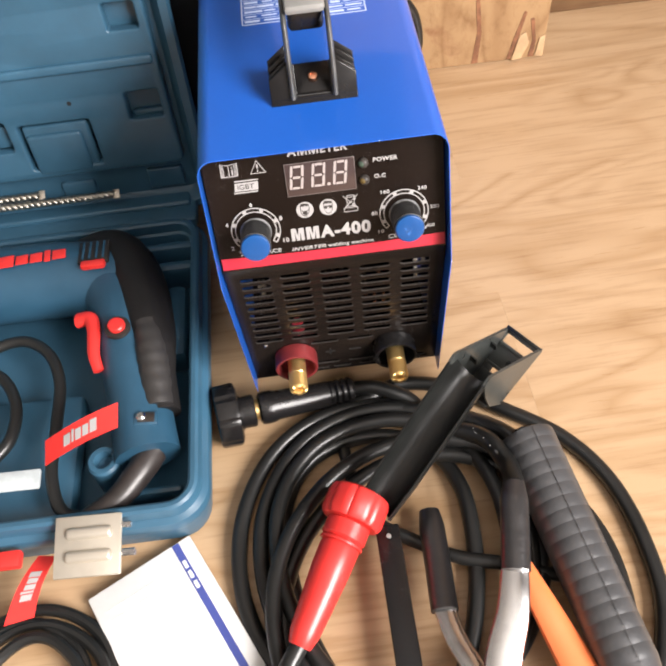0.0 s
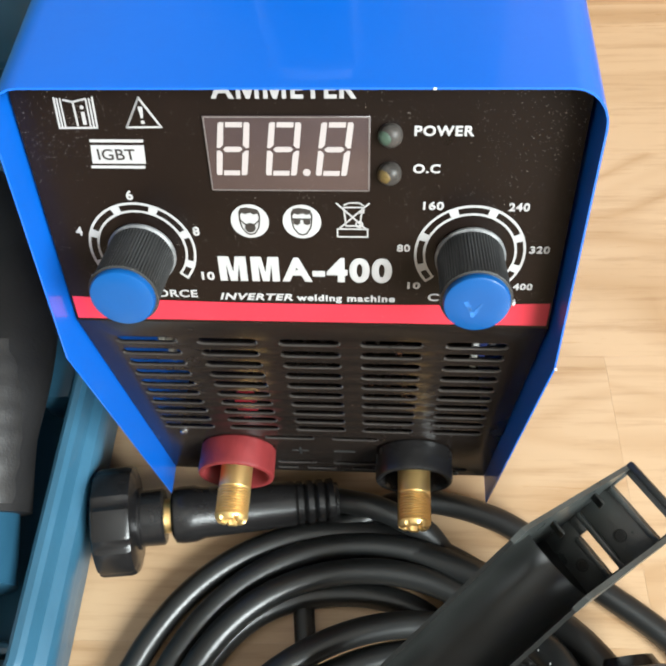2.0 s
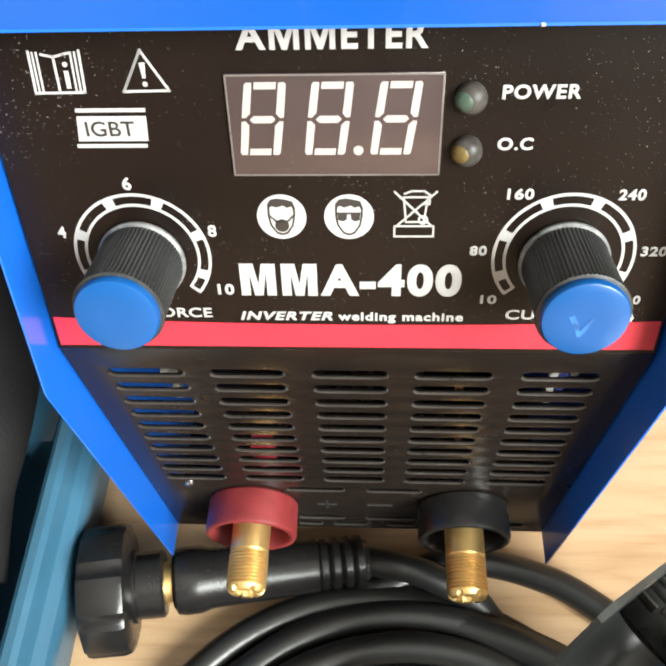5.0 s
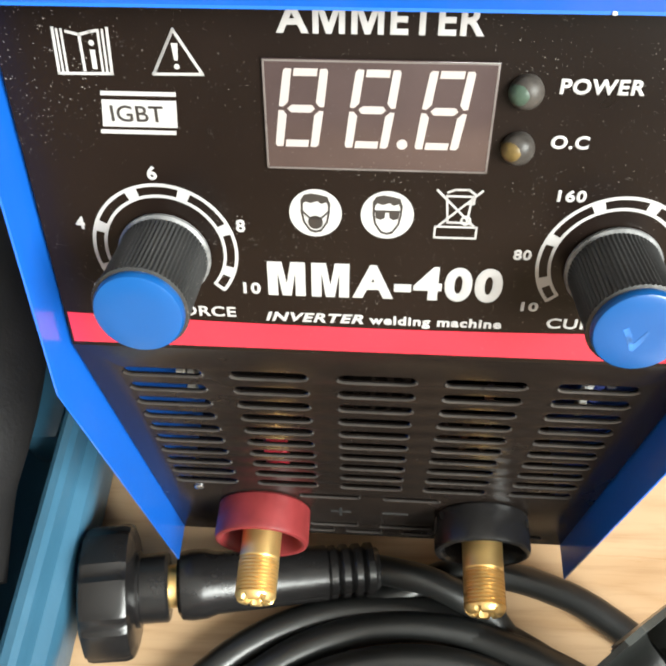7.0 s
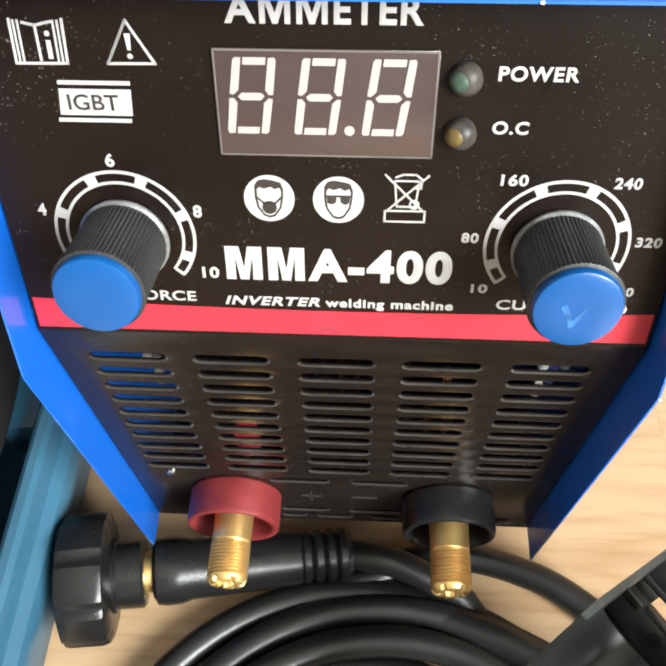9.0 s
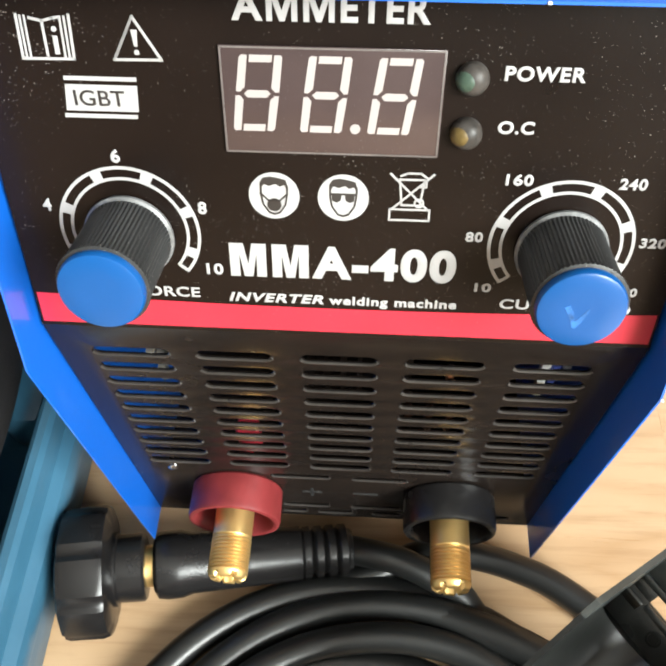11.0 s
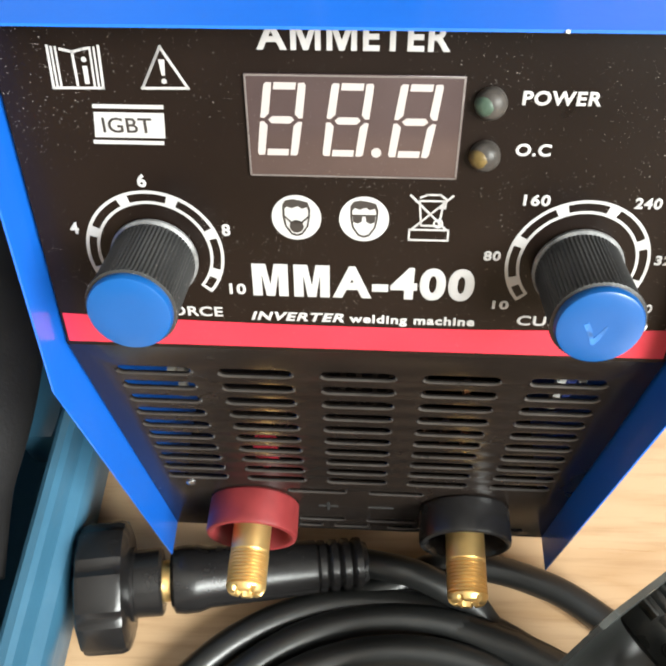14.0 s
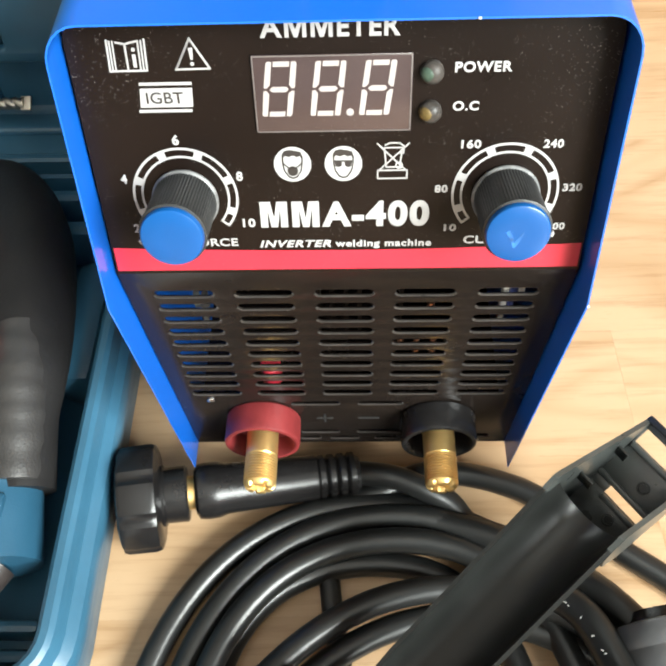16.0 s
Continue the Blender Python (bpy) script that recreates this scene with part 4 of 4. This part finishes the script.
    part("end_bar", block((0.0028, 0.0306, 0.0034), (0, 0, 0), 0.0007, slope @ Matrix.Translation((0.0468, 0, 0.0022))), MASK, h)
    back = m @ pose(-0.0095, 0, 0.0075, 0, 41, 0)
    part("bottom_wall", block((0.0240, 0.0290, 0.0018), (0, 0, 0), 0.0002, back), MASK, h)
    for s, z, r in ((0.112, 0.0800, 0.006), (0.134, 0.0745, 0.005)):
        part("rib", block((0.0010, r, 0.006), at(s, -0.0133 + r / 2, z), 0.0003, m.to_3x3().to_4x4()), MASK, h)


def grey_holder():
    a, b = Vector((0.1215, -0.0760, 0.0330)), Vector((0.1500, -0.2600, 0.0270))
    at = axis_pose(a, b - a)
    h = thing("electrode_holder", "dark grey ribbed electrode holder grip on the floor", "electrode holder")
    prof = [(0.0130, 0.0), (0.0192, 0.001)]
    for k in range(18):
        s = 0.002 + 0.0088 * k
        r = 0.0198 - 0.00010 * k
        prof += [(r, s), (r, s + 0.0074), (r - 0.00022, s + 0.0079), (r - 0.00022, s + 0.0083)]
    part("grip", lathe(prof + [(0.017, 0.165), (0.015, 0.20)], at, 40), GREY, h)
    seam = bmesh.new()
    block((0.0003, 0.0005, 0.160), (0, 0, 0), 0.0002, at @ pose(0.0005, 0.0196, 0.082, 0.4, 0, 0), bm=seam)
    part("mould_seam", seam, GREY, h)
    part("tail", lathe([(0.0105, -0.004), (0.0125, 0.0), (0.0125, 0.004)], at, 24), BLACK, h)


def earth_clamp():
    c = thing("earth_clamp", "steel earth clamp with black vinyl grips and an orange arm", "clamp")
    g1 = smooth_path([(0.0450, -0.1150, 0.0140), (0.0440, -0.1480, 0.0170), (0.0425, -0.1860, 0.0200)], 8)
    part("grip", tube(g1, lambda k: 0.0072 + 0.0018 * min(1, k * 6), 16, flat=0.8), VINYL, c)
    g2 = smooth_path([(0.0985, -0.1210, 0.0600), (0.0930, -0.1480, 0.0580), (0.0870, -0.1770, 0.0550)], 8)
    part("grip", tube(g2, lambda k: 0.0070 + 0.0022 * min(1, k * 5), 16, flat=0.8), VINYL, c)
    a1 = smooth_path([(0.0425, -0.1840, 0.0200), (0.0460, -0.2050, 0.0240), (0.0560, -0.2320, 0.0300), (0.0680, -0.2700, 0.0300)], 8)
    part("arm", tube(a1, 0.0072, 14, flat=0.45), STEEL, c, "bright pressed steel arm")
    a2 = smooth_path([(0.0870, -0.1750, 0.0550), (0.0800, -0.2000, 0.0520), (0.0680, -0.2280, 0.0450), (0.0600, -0.2700, 0.0350)], 8)
    part("arm", tube(a2, lambda k: 0.0085 + 0.004 * k, 14, flat=0.4), STEEL, c, "bright pressed steel arm")
    a3 = smooth_path([(0.0960, -0.1680, 0.0330), (0.1030, -0.1900, 0.0300), (0.1130, -0.2200, 0.0250), (0.1250, -0.2600, 0.0220)], 8)
    part("jaw", tube(a3, lambda k: 0.0070 + 0.006 * k, 14, flat=0.5), ORANGE, c, "orange plastic arm")
    part("flat_bar", block((0.0165, 0.1400, 0.0060), (0.0140, -0.1950, 0.0225), 0.0012, pose(0, 0, 0, -1.0, 0, 0.5)), BLACK, c, "flat black bar")
    part("bar_rivet", lathe([(0.0018, 0), (0.0016, 0.0006)], Matrix.Translation((0.0135, -0.1335, 0.0250)), 14), SOFT_GREY, c)


red_plug()
mask_handle()
grey_holder()
earth_clamp()


# ---- the tool case with the drill ----
CX0, CX1, CY0, CY1 = -0.4500, -0.1045, -0.1150, 0.1780


def rim_loops(profile, z_up=1.0, r=0.030):
    return [[(x, y, z * z_up) for x, y in round_rect(CX0 + i, CX1 - i, CY0 + i, CY1 - i, max(0.006, r - i))] for i, z in profile]


def tool_case():
    c = thing("tool_case", "open teal plastic tool case with its lid standing up", "tool case")
    body = lofted(rim_loops([(0.0150, 0.0), (0.0095, 0.002), (0.0070, 0.006), (0.0052, 0.020), (0.0040, 0.0290), (0.0026, 0.0300), (0.0020, 0.0325), (0.0018, 0.0385), (0.0026, 0.0415), (0.0048, 0.0428), (0.0066, 0.0440), (0.0070, 0.0490), (0.0078, 0.0526), (0.0098, 0.0540), (0.0128, 0.0540), (0.0146, 0.0528), (0.0154, 0.0440), (0.0172, 0.0425), (0.0195, 0.0300), (0.0230, 0.0090)]))
    tray = part("tray", body, TEAL, c, "moulded teal lower half")
    for size, at, r in (((0.105, 0.110, 0.018), (-0.262, -0.040, 0.017), 0.006), ((0.020, 0.075, 0.030), (-0.136, 0.070, 0.022), 0.007), ((0.050, 0.012, 0.030), (-0.145, 0.128, 0.024), 0.005),
                        ((0.060, 0.010, 0.030), (-0.148, 0.150, 0.026), 0.004), ((0.045, 0.006, 0.018), (-0.152, -0.078, 0.018), 0.003), ((0.050, 0.006, 0.014), (-0.150, -0.089, 0.016), 0.003), ((0.12, 0.018, 0.026), (-0.33, 0.165, 0.022), 0.006)):
        part("moulded_rest", block(size, at, r), TEAL, tray)
    part("boss", lathe([(0.0125, 0.0), (0.0120, 0.034), (0.0105, 0.036), (0.0070, 0.036), (0.0062, 0.028), (0.001, 0.027)], Matrix.Translation((-0.182, -0.060, 0.012)), 28), TEAL, tray)
    # lid standing almost upright behind the tray; local x across, y up the lid, z out of its inner face
    m = Matrix.Translation((-0.2730, 0.2010, 0.0380)) @ pose(0, 0, 0, 90 - 8, 0, 0)
    lid = part("lid", lofted([[m @ Vector((x, y, z)) for x, y in round_rect(-0.170 + i, 0.1750 - i, 0.0 + i, 0.300 - i, max(0.005, 0.022 - i))] for i, z in
                      ((0.0260, -0.042), (0.0170, -0.036), (0.0060, -0.008), (0.0, 0.000), (0.0, 0.004), (0.0020, 0.0062), (0.0080, 0.0062), (0.0100, 0.0040), (0.0130, -0.0050), (0.0160, -0.0075))]), TEAL, c, "moulded teal lid standing open")
    base = m @ Matrix.Translation((0, 0, -0.0077))
    pockets = [round_rect(0.0240, 0.0890, 0.0560, 0.1030, 0.005), round_rect(0.1190, 0.1510, 0.0925, 0.1215, 0.005), round_rect(0.1220, 0.1500, 0.1680, 0.1930, 0.004), round_rect(-0.0140, 0.0260, 0.1590, 0.1800, 0.004),
               round_rect(-0.0140, 0.0190, 0.0760, 0.1090, 0.006), round_rect(-0.1200, -0.0600, 0.0760, 0.1240, 0.008), round_rect(-0.1100, -0.0500, 0.1800, 0.2300, 0.008)]
    part("liner", plate([round_rect(-0.1570, 0.1535, 0.0520, 0.2870, 0.004)] + pockets, 0.0130, base, 0.0020), TEAL, lid, "raised inner face with sunken pockets")
    for x0, x1, y0, y1, z, h, r in ((-0.155, 0.152, 0.1425, 0.1500, 0.0128, 0.0042, 0.002), (0.0280, 0.0835, 0.0530, 0.0985, 0.0040, 0.0060, 0.003), (0.0300, 0.0770, 0.0530, 0.0910, 0.0080, 0.0060, 0.003),
                                    (0.0400, 0.0700, 0.0180, 0.0370, 0.0, 0.0045, 0.002), (0.1180, 0.1500, 0.0200, 0.0400, 0.0, 0.0040, 0.002), (-0.150, 0.1525, 0.0060, 0.0125, 0.0, 0.0200, 0.003),
                                    (0.1230, 0.1500, 0.0930, 0.0990, 0.0, 0.0050, 0.002), (0.0020, 0.0180, 0.0790, 0.0990, 0.0, 0.0050, 0.002), (-0.090, -0.020, 0.0160, 0.0400, 0.0, 0.0060, 0.003)):
        part("moulded_panel", block((x1 - x0, y1 - y0, h * 2), (0, 0, 0), r, base @ Matrix.Translation(((x0 + x1) / 2, (y0 + y1) / 2, z)), 3), TEAL, lid)
    part("pin_hole", lathe([(0.0019, 0), (0.0019, 0.0004)], base @ Matrix.Translation((0.0760, 0.1165, 0.0129)), 16), BAG, lid)
    part("hinge", block((0.325, 0.034, 0.012), (-0.2780, 0.1880, 0.0420), 0.004), TEAL, c)
    # latch plate hanging open at the front
    q = Matrix.Translation((-0.1855, -0.1245, 0.0520)) @ pose(0, 0, 0, 14, 0, -2)
    latch = part("latch", block((0.0450, 0.0400, 0.0030), (0, 0, 0), 0.0012, q), CREAM, c, "cream plated steel latch with two ridges")
    for y in (0.008, -0.007):
        part("ridge", block((0.0315, 0.0080, 0.0064), (0, 0, 0), 0.0030, q @ Matrix.Translation((0.001, y, 0.0016)), 4), CREAM, latch)
    part("latch_pin", tube([q @ Vector((0.010, 0.012, -0.001)), q @ Vector((0.0285, 0.012, -0.001))], 0.0022, 10), STEEL, latch)
    part("latch_pin", tube([q @ Vector((0.010, -0.006, -0.002)), q @ Vector((0.0310, -0.006, -0.002))], 0.0026, 10), STEEL, latch)
    part("red_catch", block((0.030, 0.012, 0.008), (-0.250, -0.1230, 0.0400), 0.002), RED, c, "red plastic catch")
    part("red_catch", block((0.0160, 0.0060, 0.0060), (-0.2560, -0.1040, 0.0530), 0.002), RED, c, "red plastic catch")


def drill_bits():
    for n, (x1, y, z, r, x0) in enumerate(((-0.1860, 0.1990, 0.0640, 0.0036, -0.35), (-0.2540, 0.2075, 0.0660, 0.0036, -0.40))):
        b = thing("drill_bit", "spiral steel masonry drill bit lying in the lid", "drill bit", group="drill bits")
        bm = bmesh.new()
        rings = []
        steps = 300
        for i in range(steps + 1):
            k = i / steps
            ring = []
            for j in range(14):
                a = 2 * math.pi * j / 14
                rr = r * (0.66 + 0.34 * abs(math.cos(a)) ** 0.6)
                tw = a + k * (x1 - x0) / 0.0105 * 2 * math.pi
                ring.append((x0 + (x1 - x0) * k, y + rr * math.cos(tw), z + rr * math.sin(tw)))
            rings.append(ring)
        part("spiral_shank", lofted(rings), BIT_STEEL, b)
        part("tip", block((0.006, 0.0084, 0.0022), (x1 + 0.001, y, z), 0.0006, pose(0, 0, 0, 30, 0, 0)), CREAM, b, "carbide cutting tip")


def drill():
    d = thing("power_drill", "dark blue corded power drill lying in its case", "power drill")
    body = smooth_path([(-0.400, 0.118, 0.050), (-0.300, 0.1180, 0.0500), (-0.2300, 0.1160, 0.0500), (-0.1900, 0.1100, 0.0490), (-0.1660, 0.0980, 0.0470)], 8)
    part("motor_housing", tube(body, lambda k: 0.034 - 0.004 * k * k, 28, flat=0.95), DRILL_BLUE, d)
    grip = smooth_path([(-0.1900, 0.1150, 0.0480), (-0.1730, 0.0750, 0.0500), (-0.1660, 0.0300, 0.0500), (-0.1580, -0.0150, 0.0480), (-0.1500, -0.0600, 0.0440)], 8)
    part("grip_body", tube(grip, lambda k: 0.030 - 0.010 * k + 0.004 * max(0, k - 0.7) * 3, 26, flat=0.92), DRILL_BLUE, d)
    back = smooth_path([(-0.2120, 0.1420, 0.0500), (-0.1830, 0.1330, 0.0570), (-0.1620, 0.0980, 0.0590), (-0.1490, 0.0450, 0.0580), (-0.1440, 0.0000, 0.0540), (-0.1410, -0.0280, 0.0480)], 8)
    part("soft_grip", tube(back, lambda k: 0.0150 + 0.0065 * math.sin(math.pi * min(1, k * 1.3)), 20, flat=1.0), SOFT, d, "black rubber overmoulded back grip")
    pad = smooth_path([(-0.1490, 0.0420, 0.0655), (-0.1455, 0.0180, 0.0655), (-0.1430, -0.0020, 0.0620), (-0.1410, -0.0260, 0.0555)], 8)
    part("grip_pad", tube(pad, lambda k: 0.0118 + 0.0003 * math.cos(k * 40), 18, flat=1.0), PAD, d, "ribbed dark grey grip pad")
    for k in range(4):
        part("vent", block((0.0018, 0.0180, 0.0040), (-0.2010 + 0.0055 * k, 0.1160, 0.0805), 0.0005), DRILL_BLUE, d)
    part("vent_recess", block((0.0250, 0.0235, 0.0040), (-0.1928, 0.1150, 0.0790), 0.0010), BLACK_INK, d)
    part("selector", block((0.0200, 0.0070, 0.0060), (-0.1915, 0.0990, 0.0820), 0.002), RED, d, "red slide switch")
    trig = smooth_path([(-0.2050, 0.0560, 0.0660), (-0.1950, 0.0545, 0.0685), (-0.1905, 0.0430, 0.0690), (-0.1895, 0.0220, 0.0665), (-0.1860, 0.0080, 0.0620)], 6)
    part("trigger", tube(trig, lambda k: 0.0068 - 0.0026 * k, 10, flat=0.75), RED, d, "red plastic trigger")
    part("lock_ring", lathe([(0.0098, 0), (0.0098, 0.0030), (0.0078, 0.0034)], Matrix.Translation((-0.1695, 0.0365, 0.0738)), 28), BLACK_INK, d)
    part("lock_button", lathe([(0.0066, 0), (0.0066, 0.0048), (0.0058, 0.0060), (0.003, 0.0064)], Matrix.Translation((-0.1695, 0.0365, 0.0750)), 28), RED, d, "round red lock button")
    # the maker's mark as plain red bars
    for k, l in enumerate((0.013, 0.010, 0.010, 0.005, 0.011)):
        x = (-0.2700, -0.2555, -0.2440, -0.2325, -0.2260)[k] + l / 2
        part("mark_bar", block((l, 0.0120 if k in (0, 3) else 0.0095, 0.0012), (x, 0.1120 + 0.0012 * k * 0.5, 0.0838 - 0.0002 * k), 0.0004, pose(0, 0, 0, 0, 0, 4)), RED, d)
    part("screw_recess", block((0.0170, 0.0120, 0.0040), (-0.1470, -0.0405, 0.0650), 0.0018, pose(0, 0, 0, 0, 8, 0)), DRILL_BLUE, d)
    part("recess_floor", block((0.0120, 0.0080, 0.0010), (-0.1465, -0.0405, 0.0670), 0.0004, pose(0, 0, 0, 0, 8, 0)), BLACK_INK, d)
    part("clip_screw", lathe([(0.0036, 0), (0.0036, 0.003), (0.0024, 0.004)], Matrix.Translation((-0.1500, -0.0400, 0.0660)), 18), STEEL, d)
    boot = smooth_path([(-0.1480, -0.0560, 0.0440), (-0.1560, -0.0720, 0.0450), (-0.1720, -0.0900, 0.0430), (-0.1920, -0.1000, 0.0400)], 8)
    part("cord_boot", tube(boot, lambda k: 0.0115 - 0.0042 * k, 16), BOOT, d, "flexible dark cord boot")
    cord = smooth_path([(-0.1900, -0.0995, 0.0400), (-0.2100, -0.0930, 0.0420), (-0.2200, -0.0650, 0.0440), (-0.2210, -0.0250, 0.0440), (-0.2230, 0.0150, 0.0440), (-0.2360, 0.0450, 0.0440), (-0.2600, 0.0600, 0.0440), (-0.2900, 0.0500, 0.0430), (-0.3100, 0.02, 0.04)], 8)
    part("cord", tube(cord, 0.0046, 12), RUBBER, d, "black rubber mains cord")
    inner = smooth_path([(-0.300, 0.04, 0.042), (-0.272, 0.028, 0.042), (-0.256, 0.000, 0.042), (-0.256, -0.030, 0.042), (-0.270, -0.05, 0.042)], 8)
    part("cord", tube(inner, 0.0046, 12), RUBBER, d, "black rubber mains cord")
    pile = coil([(-0.2350, -0.2050, 0.0580, 0.0050, 1.0), (-0.2300, -0.2080, 0.0490, 0.0100, 1.0), (-0.2380, -0.2000, 0.0420, 0.0080, 1.0), (-0.2300, -0.2060, 0.0360, 0.0150, 1.0)], 262, 31)
    part("loose_cord", tube(smooth_path(pile, 3), 0.0042, 10), RUBBER, d, "black mains cord in a loose pile")


def paper_tag(corners, name, label, lift):
    """A bent red paper tag with pale unreadable print."""
    a, b, c, e = (Vector(p) for p in corners)
    bm = bmesh.new()
    top, low = [], []
    n = 10
    for i in range(n + 1):
        k = i / n
        up = Vector((0, 0, lift * math.sin(math.pi * k)))
        top.append((a.lerp(b, k) + up, e.lerp(c, k) + up))
    up = Vector((0, 0, 0.0005))
    rows_ = [[bm.verts.new(p), bm.verts.new(q), bm.verts.new(q - up), bm.verts.new(p - up)] for p, q in top]
    for r, s in zip(rows_, rows_[1:]):
        for i in range(4):
            j = (i + 1) % 4
            bm.faces.new((r[i], r[j], s[j], s[i]))
    bm.faces.new(rows_[0])
    bm.faces.new(rows_[-1][::-1])
    t = thing(name, label, "tag")
    part("paper", bm, RED, t)
    for k0, k1, f0, f1 in ((0.28, 0.37, 0.25, 0.75), (0.39, 0.47, 0.32, 0.75), (0.49, 0.57, 0.32, 0.75), (0.59, 0.62, 0.25, 0.75), (0.64, 0.73, 0.32, 0.75)):
        bm = bmesh.new()
        quad = []
        for k, f in ((k0, f0), (k1, f0), (k1, f1), (k0, f1)):
            quad.append(a.lerp(b, k).lerp(e.lerp(c, k), f) + Vector((0, 0, lift * math.sin(math.pi * k) + 0.0006)))
        lo = [bm.verts.new(p - Vector((0, 0, 0.0004))) for p in quad]
        hi = [bm.verts.new(p) for p in quad]
        bm.faces.new(hi)
        for i in range(4):
            j = (i + 1) % 4
            bm.faces.new((lo[i], lo[j], hi[j], hi[i]))
        part("print_bar", bm, INK, t)


def booklet():
    """White folded leaflet with a navy stripe along one edge."""
    a = Vector((-0.1280, -0.1080))
    u, v = Vector((-0.070, -0.0375)).normalized(), Vector((0.052, -0.096)).normalized()
    m = Matrix(((u.x, v.x, 0, a.x), (u.y, v.y, 0, a.y), (0, 0, -1, 0.0105), (0, 0, 0, 1)))
    b = thing("leaflet", "white paper leaflet with a navy stripe on the floor", "leaflet")
    part("folded_paper", block((0.0800, 0.1500, 0.0090), (0, 0, 0), 0.0012, m @ Matrix.Translation((0.0400, 0.0750, 0.0055))), PAPER, b)
    part("stripe", block((0.0052, 0.1470, 0.0004), (0, 0, 0), 0, m @ Matrix.Translation((0.0120, 0.0745, 0.0009))), NAVY, b, "navy printed stripe")
    rnd = random.Random(2)
    for k in range(9):
        part("print_line", block((rnd.uniform(0.03, 0.048), 0.0008, 0.0003), (0, 0, 0), 0, m @ Matrix.Translation((0.048, 0.016 + 0.0075 * k, 0.00095))), FAINT, b)
    for k in range(3):
        part("print_bar", block((0.0026, 0.0060, 0.0003), (0, 0, 0), 0, m @ Matrix.Translation((0.0122, 0.018 + 0.0085 * k, 0.00055))), PAPER, b)


tool_case()
drill_bits()
drill()
paper_tag([(-0.1640, -0.0320, 0.0780), (-0.2150, -0.0530, 0.0730), (-0.2125, -0.0725, 0.0730), (-0.1640, -0.0500, 0.0740)], "paper_tag", "red paper tag with pale print tied to the cord", 0.003)
paper_tag([(-0.2280, -0.1180, 0.0300), (-0.2500, -0.1600, 0.0200), (-0.2310, -0.1560, 0.0180), (-0.2150, -0.1200, 0.0300)], "paper_tag", "crumpled red paper tag with pale print on the floor", 0.006)
booklet()
tagged(part("scraper_blade", block((0.050, 0.015, 0.004), (-0.2510, -0.0690, 0.0500), 0.0016, pose(0, 0, 0, 0, 6, 2)), MILKY), "small pale plastic piece lying in the case", "spare part")

# ---- behind the tools ----
board = tagged(part("wooden_board", block((0.3000, 0.030, 0.45), (0.1190, 0.4240, 0.225), 0.004), RAW), "upright raw pine board with stained lower edge", "board")
board_face = Matrix.Translation((0, 0.4090, 0)) @ Matrix(((1, 0, 0, 0), (0, 0, -1, 0), (0, 1, 0, 0), (0, 0, 0, 1)))
for outline in ([(0.238, 0.031), (0.244, 0.034), (0.249, 0.021), (0.242, 0.003), (0.232, 0.002)], [(0.261, 0.026), (0.266, 0.028), (0.2665, 0.003), (0.258, 0.004)]):
    part("bare_patch", plate([outline], 0.0016, board_face, 0.0006), BARE_WOOD, board, "pale patch of bare wood")
for outline in ([(0.226, 0.003), (0.232, 0.030), (0.240, 0.060), (0.243, 0.058), (0.238, 0.034), (0.230, 0.003)], [(0.186, 0.003), (0.190, 0.040), (0.186, 0.080), (0.190, 0.080), (0.195, 0.040), (0.193, 0.003)], [(0.250, 0.003), (0.253, 0.024), (0.248, 0.050), (0.252, 0.050), (0.257, 0.022), (0.256, 0.003)]):
    part("bark_streak", plate([outline], 0.0005, board_face), BARK, board, "reddish brown bark streak")
tagged(part("cupboard", block((1.10, 0.50, 1.90), (0.70, 0.7400, 0.950), 0.003), BROWN), "tall brown wooden cupboard standing on the floor", "cupboard")
tagged(part("cloth_bag", block((0.170, 0.120, 0.30), (-0.115, 0.345, 0.150), 0.03, None, 4), BAG), "black cloth bag standing behind the case", "bag")

# ---- floor boards ----
BOARD, LONG = 0.146, 1.20
TILT_FLOOR = radians(1.5)


def build_floor():
    slab = tagged(part("floor", block((X1 - X0, Y1 - Y0, 0.10), ((X0 + X1) / 2, (Y0 + Y1) / 2, -0.0512)), FLOOR), "light oak laminate board floor", "floor", kind="structure")
    shared = {}
    turn = pose(0, 0, 0, 0, 0, math.degrees(TILT_FLOOR))
    for row in range(-22, 9):
        y = 0.298 + row * BOARD
        for k in range(-3, 4):
            x = 0.144 + (LONG / 2 if row % 2 else 0.0) + LONG * k
            lo, hi = max(x, X0 - 0.05), min(x + LONG, X1 + 0.05)
            if hi - lo < 0.05 or not Y0 - 0.02 < y < Y1 + 0.02:
                continue
            size = round(hi - lo, 4)
            if size not in shared:
                bm = block((size - 0.00008, BOARD - 0.00006, 0.0080), (0, 0, -0.0040))
                shared[size] = bpy.data.meshes.new("plank")
                bm.to_mesh(shared[size])
                bm.free()
                shared[size].materials.append(FLOOR)
            ob = new("plank", shared[size])
            ob.matrix_basis = Matrix.Translation(turn @ Vector(((lo + hi) / 2, y, 0))) @ turn
            ob.parent = slab


build_floor()
